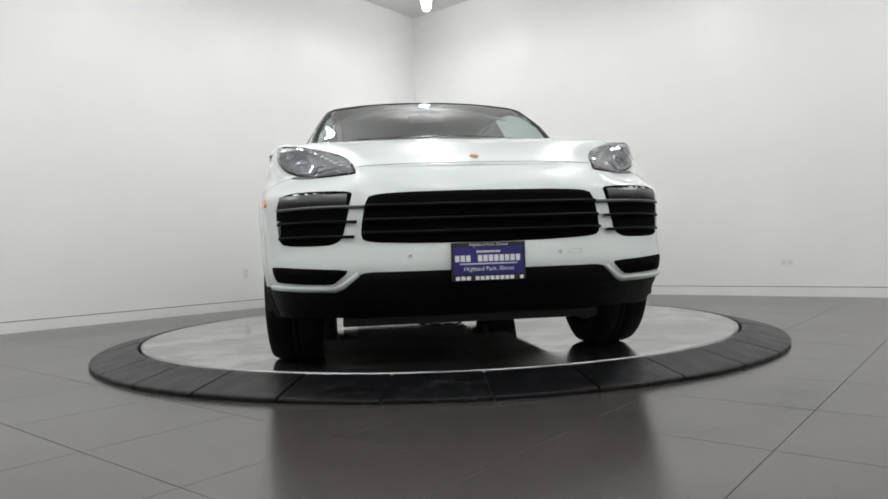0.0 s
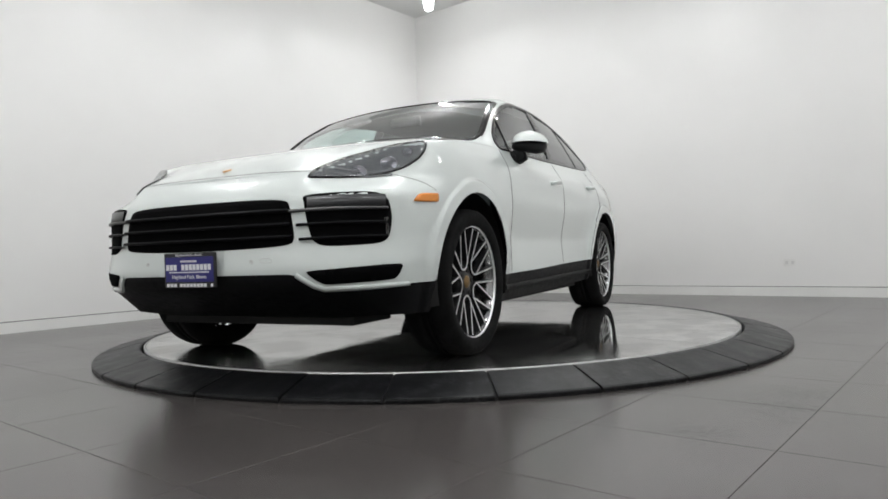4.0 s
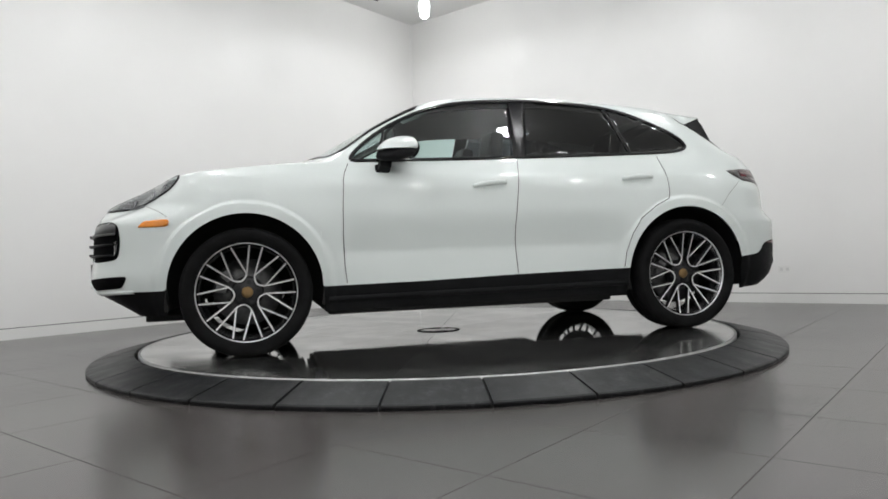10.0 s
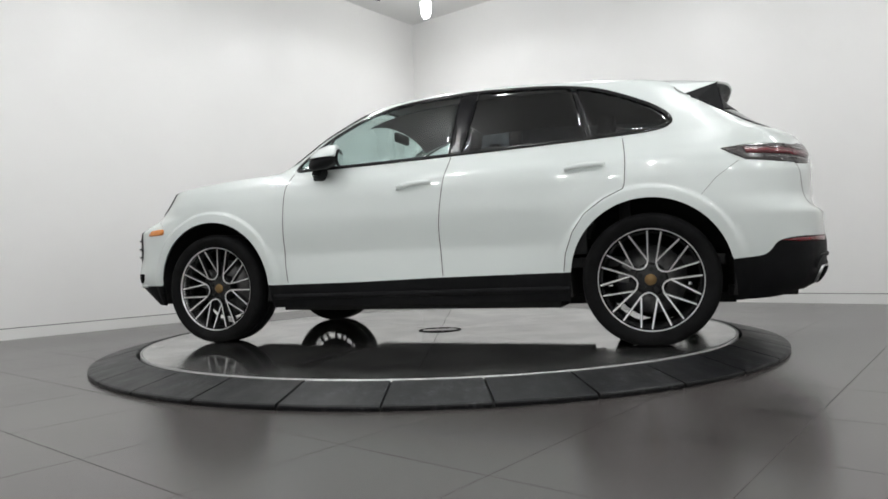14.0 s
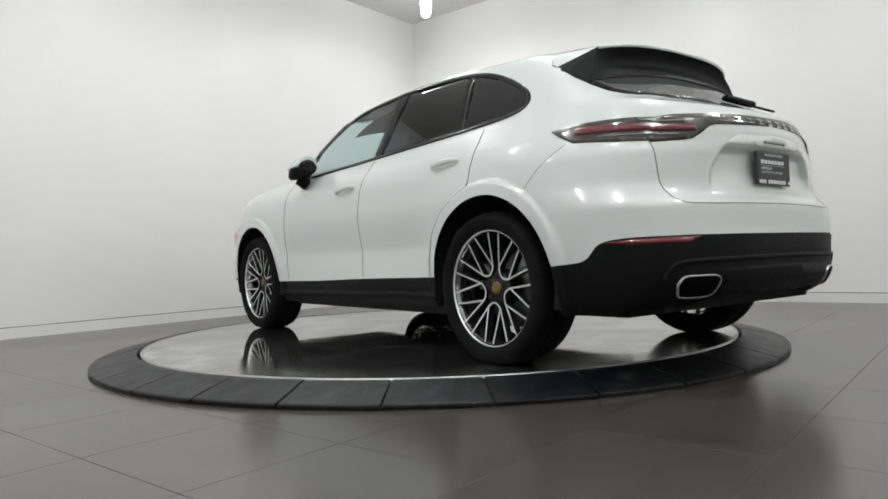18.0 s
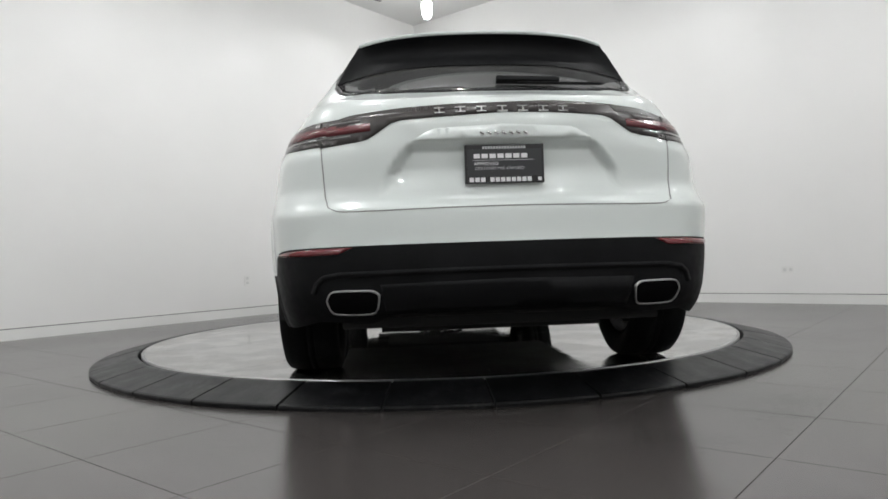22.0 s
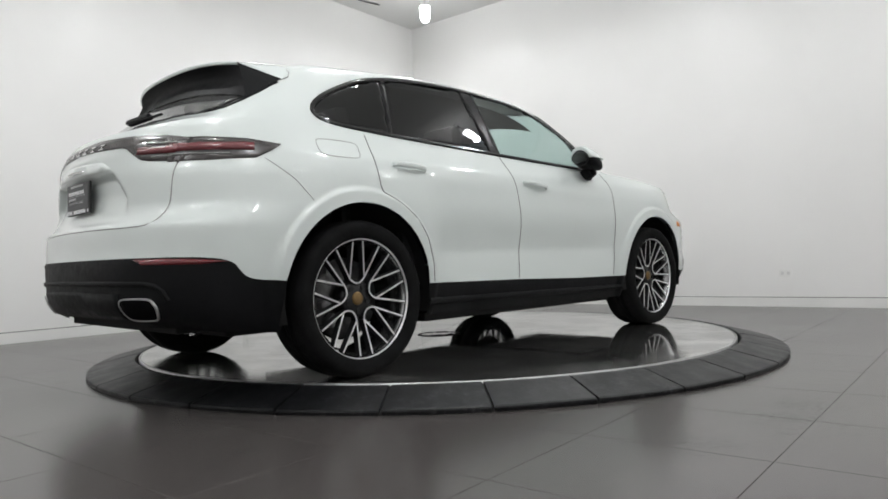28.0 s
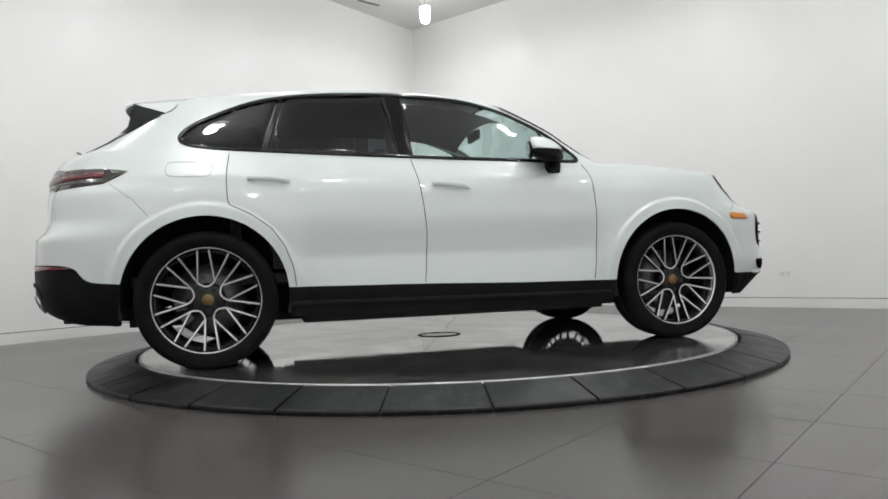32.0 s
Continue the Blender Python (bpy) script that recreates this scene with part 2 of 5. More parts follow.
def bm_box(bm, size, at=(0, 0, 0), bevel=0.0, turn=None):
    made = bmesh.ops.create_cube(bm, size=1.0)["verts"]
    m = Matrix.Translation(at) @ (turn or Matrix()) @ Matrix.Diagonal((*size, 1))
    bmesh.ops.transform(bm, matrix=m, verts=made)
    if bevel:
        edges = {e for v in made for e in v.link_edges}
        bmesh.ops.bevel(bm, geom=list(edges), offset=bevel, segments=2, affect="EDGES", profile=0.7)


def bm_tube(bm, r0, r1, depth, at=(0, 0, 0), turn=None, segments=32):
    made = bmesh.ops.create_cone(bm, cap_ends=True, segments=segments, radius1=r0, radius2=r1, depth=depth)["verts"]
    bmesh.ops.transform(bm, matrix=Matrix.Translation(at) @ (turn or Matrix()), verts=made)


def part(name, bm, mat, parent=None, label="", smooth=False):
    """Links a bmesh as one mesh object under a thing or a part."""
    me = bpy.data.meshes.new(name)
    bm.to_mesh(me)
    bm.free()
    me.materials.append(mat)
    if smooth:
        me.polygons.foreach_set("use_smooth", [True] * len(me.polygons))
    ob = new(name, me)
    if parent is not None:
        ob.parent = parent
    if label:
        tagged(ob, label)
    return ob


def lathe(profile, segments, axis="z"):
    """Verts and faces of a turned profile [(r, h), ...]."""
    verts, faces, n = [], [], len(profile)
    for i in range(segments):
        a = 2 * math.pi * i / segments
        for r, h in profile:
            p = (r * math.cos(a), r * math.sin(a), h)
            verts.append(p if axis == "z" else (p[0], p[2], p[1]))
    for i in range(segments):
        j = (i + 1) % segments
        for k in range(n - 1):
            f = (i * n + k, j * n + k, j * n + k + 1, i * n + k + 1)
            faces.append(f if axis == "z" else f[::-1])
    return verts, faces


# ---- the room ----
def room():
    thick = 0.2
    bm = bmesh.new()
    bm_box(bm, (WALL_R - BACK_R + 2 * thick, WALL_L - BACK_L + 2 * thick, 0.12),
           ((WALL_R + BACK_R) / 2, (WALL_L + BACK_L) / 2, FLOOR - 0.0612))
    floor = part("floor", bm, GROUT)
    floor.matrix_basis = ROOM_POSE
    tagged(floor, "charcoal grey porcelain tile floor with damp tyre smears", "floor", kind="structure")
    bm = bmesh.new()
    bm_box(bm, (WALL_R - BACK_R + 2 * thick, WALL_L - BACK_L + 2 * thick, 0.15),
           ((WALL_R + BACK_R) / 2, (WALL_L + BACK_L) / 2, CEIL + 0.075))
    ceiling = part("ceiling", bm, CEILING_PAINT)
    ceiling.matrix_basis = ROOM_POSE
    tagged(ceiling, "plain pale grey painted studio ceiling", "ceiling", kind="structure")
    z0, z1 = FLOOR, CEIL
    long_a, long_b = WALL_R - BACK_R, WALL_L - BACK_L
    specs = [("wall_east", (thick, long_b + 2 * thick, z1 - z0), (WALL_R + thick / 2, (WALL_L + BACK_L) / 2)),
             ("wall_north", (long_a, thick, z1 - z0), ((WALL_R + BACK_R) / 2, WALL_L + thick / 2)),
             ("wall_west", (thick, long_b + 2 * thick, z1 - z0), (BACK_R - thick / 2, (WALL_L + BACK_L) / 2)),
             ("wall_south", (long_a, thick, z1 - z0), ((WALL_R + BACK_R) / 2, BACK_L - thick / 2))]
    for name, size, (a, b) in specs:
        bm = bmesh.new()
        bm_box(bm, size, (a, b, (z0 + z1) / 2))
        w = part(name, bm, WALL_PAINT)
        w.matrix_basis = ROOM_POSE
        tagged(w, "smooth white painted photo studio wall", "wall", kind="structure")
    top = 0.022
    for name, size, (a, b) in [("baseboard", (0.012, long_b, top - FLOOR), (WALL_R - 0.006, (WALL_L + BACK_L) / 2)),
                               ("baseboard", (long_a - 0.024, 0.012, top - FLOOR), ((WALL_R + BACK_R) / 2, WALL_L - 0.006))]:
        bm = bmesh.new()
        bm_box(bm, size, (a, b, (top + FLOOR) / 2), 0.002)
        o = part(name, bm, BASE_PAINT)
        o.matrix_basis = ROOM_POSE
        tagged(o, "white painted flush baseboard below a dark reveal", "baseboard", kind="structure")
    for size, (a, b) in [((0.004, long_b, 0.008), (WALL_R - 0.002, (WALL_L + BACK_L) / 2)),
                         ((long_a - 0.01, 0.004, 0.008), ((WALL_R + BACK_R) / 2, WALL_L - 0.002))]:
        bm = bmesh.new()
        bm_box(bm, size, (a, b, top + 0.004))
        o = part("trim", bm, REVEAL)
        o.matrix_basis = ROOM_POSE
        tagged(o, "thin dark shadow reveal above the baseboard", "trim", kind="structure")
    return floor


floor_ob = room()


def ceiling_fixture(a, b):
    """A frosted cylinder lamp on a short stem."""
    root = new("ceiling_lamp")
    root.matrix_basis = Matrix.Translation(at_room(a, b, CEIL))
    tagged(root, "cylindrical frosted white lamp hung from the studio ceiling", "ceiling lamp", "studio ceiling lamps")
    verts, faces = lathe([(0.0, -0.462), (0.030, -0.460), (0.050, -0.445), (0.060, -0.42), (0.070, -0.33), (0.072, -0.27), (0.066, -0.25), (0.0, -0.245)], 32)
    thing("glass_cylinder", verts, faces, GLOW if a < 3 else GLOW_DIM, True, root, "glowing frosted cylinder")
    bm = bmesh.new()
    bm_tube(bm, 0.012, 0.012, 0.23, (0, 0, -0.13), segments=12)
    part("stem", bm, CHROME, root)
    for s in (-1, 1):
        bm = bmesh.new()
        bm_box(bm, (0.016, 0.012, 0.10), (s * 0.042, 0, -0.215), 0.003, Euler((0, radians(38 * s), 0)).to_matrix().to_4x4())
        part("bracket_arm", bm, STEEL, root)
    bm = bmesh.new()
    bm_tube(bm, 0.055, 0.06, 0.02, (0, 0, -0.01), segments=24)
    part("canopy", bm, SILVER, root)


for lamp_a, lamp_b in LAMP_SPOTS:
    ceiling_fixture(lamp_a, lamp_b)


# ---- the turntable ----
def turntable():
    ring = new("turntable_ring")
    tagged(ring, "black rubber ramp ring of tiles round the turntable", "turntable ring")
    ring.location = (0, 0, FLOOR)
    n, gap = 32, radians(0.15)
    h = -FLOOR
    r_in = R_DISC + 0.020
    profile = [(r_in, 0.0), (r_in, h - 0.004), (r_in + 0.006, h), (r_in + 0.03, h - 0.001), (R_RING - 0.012, 0.026), (R_RING - 0.002, 0.021), (R_RING, 0.014), (R_RING - 0.004, 0.0)]
    steps = 6
    verts, faces = [], []
    k = len(profile)
    for i in range(steps + 1):
        a = gap + (2 * math.pi / n - 2 * gap) * i / steps
        verts += [(r * math.cos(a), r * math.sin(a), z) for r, z in profile]
    for i in range(steps):
        for j in range(k - 1):
            faces.append((i * k + j, (i + 1) * k + j, (i + 1) * k + j + 1, i * k + j + 1)[::-1])
    faces.append(tuple(range(k)))
    faces.append(tuple(reversed(range(steps * k, steps * k + k))))
    me = mesh_of("ring_tile", verts, faces, RUBBER, False)
    for i in range(n):
        ob = new("ring_tile", me)
        ob.parent = ring
        lift = random.uniform(-0.0015, 0.0015)
        ob.matrix_basis = pose(0, 0, lift, 0, 0, -84.9 + 360.0 / n * i)
    # the gap under the tiles
    verts, faces = lathe([(r_in + 0.004, 0.0), (r_in + 0.004, h - 0.008), (R_RING - 0.016, 0.012), (R_RING - 0.014, 0.0)], 96)
    thing("ring_core", verts, [f[::-1] for f in faces], GAP, True, ring)

    disc = new("turntable_disc")
    tagged(disc, "round polished steel turntable plate with wet tyre tracks", "turntable")
    sectors = 10
    steps = 12
    for s in range(sectors):
        first = 2 * math.pi * s / sectors + radians(34)
        faces = []
        rows = [0.16, 0.7, 1.3, R_DISC - 0.014]
        verts = []
        for r in rows:
            gap = 0.0014 / r
            for i in range(steps + 1):
                a = first + gap + (2 * math.pi / sectors - 2 * gap) * i / steps
                verts.append((r * math.cos(a), r * math.sin(a), 0.0))
        w = steps + 1
        for j in range(len(rows) - 1):
            for i in range(steps):
                faces.append((j * w + i, (j + 1) * w + i, (j + 1) * w + i + 1, j * w + i + 1))
        # skirts
        b = len(verts)
        outline = [i for i in range(w)] + [j * w + steps for j in range(1, len(rows))] + [(len(rows) - 1) * w + i for i in range(steps - 1, -1, -1)] + [j * w for j in range(len(rows) - 2, 0, -1)]
        verts += [(verts[i][0], verts[i][1], -0.02) for i in outline]
        m = len(outline)
        for i in range(m):
            faces.append((outline[i], outline[(i + 1) % m], b + (i + 1) % m, b + i)[::-1])
        thing("sector_plate", verts, faces, DISC_PLATE, False, disc)
    verts, faces = lathe([(R_DISC - 0.012, -0.03), (R_DISC - 0.012, 0.0005), (R_DISC - 0.010, 0.0015), (R_DISC - 0.003, 0.0015), (R_DISC, 0.0), (R_DISC, -0.05)], 160)
    thing("edge_band", verts, [f[::-1] for f in faces], STEEL, True, disc, "dull steel edge band")
    verts, faces = lathe([(0.0, 0.003), (0.14, 0.003), (0.155, 0.0), (0.156, -0.02)], 48)
    thing("hub_plate", verts, [f[::-1] for f in faces], DISC_PLATE, True, disc)
    verts, faces = lathe([(0.132, 0.003), (0.134, 0.0042), (0.158, 0.0035), (0.160, 0.0)], 48)
    thing("hub_seal", verts, [f[::-1] for f in faces], GAP, True, disc, "dark worn seal round the hub plate")
    for i in range(6):
        bm = bmesh.new()
        a = math.pi / 3 * i
        bm_tube(bm, 0.014, 0.012, 0.003, (0.115 * math.cos(a), 0.115 * math.sin(a), 0.004), segments=10)
        part("bolt", bm, STEEL, disc)
    verts, faces = lathe([(0.0, -0.022), (R_DISC - 0.03, -0.022)], 64)
    thing("backing", verts, [f[::-1] for f in faces], GAP, False, disc)
    return disc


disc_ob = turntable()

# ---- the car: x forward, y to its left, z up, origin on the ground between the axles ----
from mathutils.bvhtree import BVHTree
from mathutils.geometry import delaunay_2d_cdt

AXLE, HUB_Z, ARCH_R, ARCH_Z = 1.4475, 0.376, 0.436, 0.398


def smooth_line(xs, ys):
    """A monotone cubic through the points, as a function of arrays."""
    xs, ys = np.array(xs, float), np.array(ys, float)
    h, d = np.diff(xs), np.diff(ys) / np.diff(xs)
    s = np.zeros(len(xs))
    for i in range(1, len(xs) - 1):
        if d[i - 1] * d[i] > 0:
            w1, w2 = 2 * h[i] + h[i - 1], h[i] + 2 * h[i - 1]
            s[i] = (w1 + w2) / (w1 / d[i - 1] + w2 / d[i])
    s[0], s[-1] = d[0], d[-1]

    def f(x):
        x = np.clip(np.asarray(x, float), xs[0], xs[-1])
        i = np.clip(np.searchsorted(xs, x) - 1, 0, len(h) - 1)
        t = (x - xs[i]) / h[i]
        return ((1 + 2 * t) * (1 - t) ** 2 * ys[i] + t * (1 - t) ** 2 * h[i] * s[i] + t * t * (3 - 2 * t) * ys[i + 1] + t * t * (t - 1) * h[i] * s[i + 1])
    return f


NOSE = smooth_line([0.200, 0.250, 0.300, 0.350, 0.400, 0.450, 0.480, 0.530, 0.600, 0.700, 0.795, 0.875, 0.922, 0.993, 1.082, 1.190],
    [1.980, 2.060, 2.170, 2.280, 2.375, 2.410, 2.415, 2.410, 2.397, 2.392, 2.370, 2.308, 2.248, 2.140, 2.020, 1.900])
TAIL = smooth_line([0.200, 0.240, 0.270, 0.300, 0.345, 0.425, 0.550, 0.625, 0.735, 0.765, 0.790, 0.913, 1.050, 1.120, 1.170, 1.240],
    [1.950, 2.050, 2.240, 2.320, 2.397, 2.439, 2.445, 2.437, 2.429, 2.397, 2.388, 2.393, 2.400, 2.375, 2.345, 2.200])
WIDE = smooth_line([0.199, 0.298, 0.417, 0.596, 0.794, 0.943, 1.043, 1.112, 1.172, 1.241],
    [0.878, 0.918, 0.942, 0.957, 0.967, 0.955, 0.930, 0.890, 0.850, 0.803])
X0, LF, LR = 1.2, 1.19, 1.19
EF = (6.0, 2.3)
EF_A = smooth_line([0.3, 0.48, 0.56, 0.62, 0.80, 0.90, 1.0, 1.2], [7.3, 7.2, 6.6, 6.3, 6.2, 6.0, 5.6, 5.2])
EF_B = smooth_line([0.3, 0.70, 0.80, 0.90, 1.0, 1.2], [2.3, 2.3, 2.3, 2.3, 2.25, 2.2])
ER_A = smooth_line([0.3, 0.72, 0.76, 0.83, 0.95, 1.05, 1.2], [8.0, 8.0, 7.4, 6.2, 6.0, 5.0, 5.0])
ER_B = smooth_line([0.3, 0.72, 0.76, 0.83, 0.95, 1.05, 1.2], [2.5, 2.5, 2.4, 2.14, 2.1, 2.0, 2.0])


def step(a, b, v):
    t = np.clip((v - a) / (b - a), 0, 1)
    return t * t * (3 - 2 * t)


def side_form(x, z):
    """What the flank adds to its width: flared arches, hollow doors."""
    y = np.zeros(np.broadcast(x, z).shape)
    for xh in (AXLE, -AXLE):
        r = np.hypot(x - xh, z - ARCH_Z)
        y = y + 0.016 * (1 - step(0.495, 0.512, r)) + 0.010 * (1 - step(0.50, 0.75, r)) * step(0.3, 0.6, z)
    door = step(1.02, 0.86, np.abs(x + 0.03))
    # the door draws in to a crease above the sill, then stands out again below it
    hollow = np.where(z > 0.592, step(0.86, 0.55, z) / step(0.86, 0.55, 0.592), np.clip((z - 0.40) / 0.192, 0, 1))
    y = y - 0.024 * door * hollow + 0.006 * door * step(0.85, 1.0, z) * step(1.12, 1.0, z)
    return y


def shell_point(c, z):
    """The points of columns c at heights z. c: arrays of kind (1 nose, 0 flank, -1 tail) and of x or of the share of the end's length."""
    kind, val = c
    hw, lf, lr = WIDE(z), NOSE(z) - X0, TAIL(z) - X0
    s = np.where(kind == 0, 0.0, np.clip(val, 0, 1))
    x = np.where(kind == 0, val, 0.0)
    x = np.where(kind == 1, X0 + LF * s + (lf - LF) * s ** 4, x)
    x = np.where(kind == -1, -X0 - LR * s - (lr - LR) * s ** 4, x)
    front = np.clip(1 - s ** EF_A(z), 0, 1) ** (1 / EF_B(z))
    back = np.clip(1 - s ** ER_A(z), 0, 1) ** (1 / ER_B(z))
    share = np.where(kind == 1, front, np.where(kind == -1, back, 1.0))
    y = hw * share + side_form(x, z) * share ** 6
    # the corners above the bumper sweep back to the headlamps
    sweep = 0.145 * step(0.50, 0.76, y) * step(1.55, 2.05, x) * step(0.79, 0.90, z)
    return np.where(kind == 1, x - sweep, x), y


def columns():
    """The columns of the shell, tail to nose, denser at the arches."""
    xs = list(np.arange(-X0, X0 + 1e-6, 0.02))
    for xh in (AXLE, -AXLE):
        for th in np.radians(np.arange(0, 181, 4)):
            xs.append(xh + ARCH_R * math.cos(th))
    out = []
    for kind, (a, b), length in ((1, EF, LF), (-1, (7.0, 2.3), LR)):
        sh = 1 - np.linspace(1, 0, 6000) ** 3
        px, py = length * sh, 0.975 * np.clip(1 - sh ** a, 0, 1) ** (1 / b)
        arc = np.concatenate([[0], np.cumsum(np.hypot(np.diff(px), np.diff(py)))])
        vals = list(np.interp(np.arange(0, arc[-1] - 0.009, 0.018), arc, sh))
        vals += [(abs(x) - X0) / length for x in xs if x * kind > 0 and abs(x) - X0 > 1e-4]
        vals = sorted(vals)
        keep = [vals[0]]
        for v in vals[1:]:
            if np.interp(v, sh, arc) - np.interp(keep[-1], sh, arc) > 0.004:
                keep.append(v)
        keep = [(kind, v) for v in keep[1:] + [1.0]]
        if kind == 1:
            mid = sorted(x for x in xs if -X0 <= x <= X0)
            clean = [mid[0]]
            for x in mid[1:]:
                if x - clean[-1] > 0.004:
                    clean.append(x)
            out = [(0, x) for x in clean] + keep
        else:
            out = keep[::-1] + out
    return np.array([k for k, _ in out]), np.array([v for _, v in out])


COLS = columns()
SHOULDER = smooth_line([-2.412, -2.372, -2.212, -2.012, -1.812, -1.460, -1.090, -0.720, 0.000, 0.440, 0.840, 0.970, 1.100, 1.280, 1.460, 1.632, 1.792, 1.880, 1.980, 2.080, 2.180, 2.260, 2.320],
    [1.142, 1.157, 1.187, 1.206, 1.216, 1.213, 1.192, 1.178, 1.153, 1.144, 1.138, 1.142, 1.138, 1.126, 1.110, 1.090, 1.064, 1.041, 1.001, 0.960, 0.925, 0.904, 0.899])


def settle(f, start):
    """The height z(column) at which z = f(x, y) along each column."""
    z = np.full(len(COLS[0]), start, float)
    for _ in range(30):
        x, y = shell_point(COLS, z)
        z = 0.5 * z + 0.5 * f(x, y)
    return z


def arches(x, z):
    for xh in (AXLE, -AXLE):
        d = np.abs(x - xh)
        z = np.where(d < ARCH_R, np.maximum(z, ARCH_Z + np.sqrt(np.maximum(ARCH_R ** 2 - d ** 2, 0))), z)
    return z


FRONT_EDGE = smooth_line([0.0, 0.48, 0.52, 0.56, 0.61, 0.66, 0.85, 1.0], [0.462, 0.462, 0.455, 0.422, 0.389, 0.384, 0.402, 0.405])
REAR_EDGE = smooth_line([1.80, 1.90, 2.02, 2.06, 2.10, 2.16, 2.24, 2.6], [0.470, 0.482, 0.495, 0.515, 0.565, 0.584, 0.592, 0.600])


def paint_edge(x, y):
    """Lower edge of the white paint."""
    sill = np.interp(x, [-1.02, -0.2, 0.4, 1.0], [0.430, 0.417, 0.400, 0.393])
    z = np.where(x > AXLE, FRONT_EDGE(y), np.where(x < -AXLE, REAR_EDGE(-x), sill))
    return arches(x, z)


def cladding_edge(x, y):
    """Lower edge of the black cladding."""
    sill = np.interp(x, [-1.0, 0.0, 0.9, 1.0], [0.262, 0.248, 0.240, 0.240])
    front = np.interp(y, [0, 0.52, 0.74, 0.86, 1.0], [0.245, 0.247, 0.262, 0.262, 0.262])
    rear = np.interp(y, [0, 0.45, 0.52, 0.74, 0.84, 1.0], [0.33, 0.325, 0.29, 0.30, 0.27, 0.24])
    return arches(x, np.where(x > AXLE, front, np.where(x < -AXLE, rear, sill)))


Z_TOP = settle(lambda x, y: SHOULDER(x), 1.1)
Z_EDGE = settle(paint_edge, 0.5)
Z_LOW = settle(cladding_edge, 0.3)


def both_sides(grid):
    """Verts and faces of a grid of rows of points on the left, and its mirror."""
    rows, cols = len(grid), len(grid[0])
    verts = [tuple(p) for row in grid for p in row]
    n = len(verts)
    faces = []
    for i in range(rows - 1):
        for j in range(cols - 1):
            faces.append((i * cols + j, (i + 1) * cols + j, (i + 1) * cols + j + 1, i * cols + j + 1))
    verts += [(x, -y, z) for x, y, z in verts]
    faces += [tuple(n + k for k in f[::-1]) for f in faces]
    return verts, faces


def shell(z_from, z_to, levels, bias=1.0):
    grid = []
    for k in range(levels):
        z = z_from + (z_to - z_from) * (k / (levels - 1)) ** bias
        x, y = shell_point(COLS, z)
        grid.append(np.stack([x, y, z], 1))
    return both_sides(grid)


EDGE_Y = smooth_line([-2.360, -2.200, -2.080, -1.980, -1.900, -1.750, -1.660, -1.580, -1.400, -1.200, -0.960, -0.500, -0.130, 0.170, 0.360, 0.550, 0.667, 0.780, 0.870, 0.950],
    [0.620, 0.602, 0.618, 0.648, 0.664, 0.655, 0.622, 0.600, 0.600, 0.610, 0.618, 0.632, 0.643, 0.663, 0.684, 0.718, 0.742, 0.765, 0.776, 0.782])
EDGE_Z = smooth_line([-2.372, -2.212, -2.080, -1.985, -1.897, -1.741, -1.660, -1.580, -1.400, -1.200, -0.960, -0.500, -0.130, 0.170, 0.360, 0.550, 0.667, 0.780, 0.870, 0.950],
    [1.152, 1.194, 1.232, 1.272, 1.322, 1.426, 1.490, 1.547, 1.583, 1.597, 1.612, 1.631, 1.619, 1.592, 1.537, 1.441, 1.371, 1.284, 1.222, 1.185])
CENTRE_Z = smooth_line([-2.412, -2.372, -2.312, -2.230, -2.190, -2.060, -2.000, -1.900, -1.800, -1.732, -1.600, -1.400, -1.050, -0.650, -0.300, -0.050, 0.170, 0.300, 0.416, 0.580, 0.785, 0.900, 1.030, 1.100, 1.300, 1.600, 1.900, 2.050, 2.180, 2.260, 2.320],
    [1.142, 1.162, 1.186, 1.215, 1.232, 1.338, 1.386, 1.460, 1.528, 1.560, 1.612, 1.643, 1.666, 1.683, 1.678, 1.665, 1.640, 1.608, 1.566, 1.487, 1.389, 1.322, 1.243, 1.216, 1.186, 1.138, 1.068, 1.018, 0.964, 0.919, 0.899])


def upper():
    """Bonnet, glasshouse and roof, from the shoulder over the middle."""
    xs, ys = shell_point(COLS, Z_TOP)
    n_side, n_top = 16, 26
    grid = []
    for x, ys0, zs in zip(xs, ys, Z_TOP):
        zc = float(CENTRE_Z(x))
        house = float(step(1.02, 0.90, x)) if x > 0 else float(step(-2.37, -2.25, x))
        ye = min(float(EDGE_Y(x)), ys0 * 0.93)
        ze = float(EDGE_Z(x))
        yb = ys0 * 0.80
        zb = zs + (zc - zs) * 0.30 + 0.012 * min(1.0, ys0 / 0.5)
        ye, ze = ye * house + yb * (1 - house), ze * house + zb * (1 - house)
        row = []
        for k in range(n_side):
            t = k / n_side
            bow = 0.008 * math.sin(math.pi * t) * house
            row.append([ys0 + (ye - ys0) * t + bow, zs + (ze - zs) * t + bow * 0.3])
        for k in range(n_top + 1):
            t = k / n_top
            y = ye * (1 - t)
            row.append([y, ze + (zc - ze) * (1 - (1 - t) ** 2.3)])
        row = np.array(row)
        for _ in range(3):
            row[1:-1] = 0.5 * row[1:-1] + 0.25 * (row[2:] + row[:-2])
        grid.append([(x, y, z) for y, z in row])
    # rows across the car: turn the grid so that rows follow the section
    grid = [list(r) for r in zip(*grid)]
    return grid


UPPER = upper()
SHELL_V, SHELL_F = shell(Z_EDGE, Z_TOP, 40)


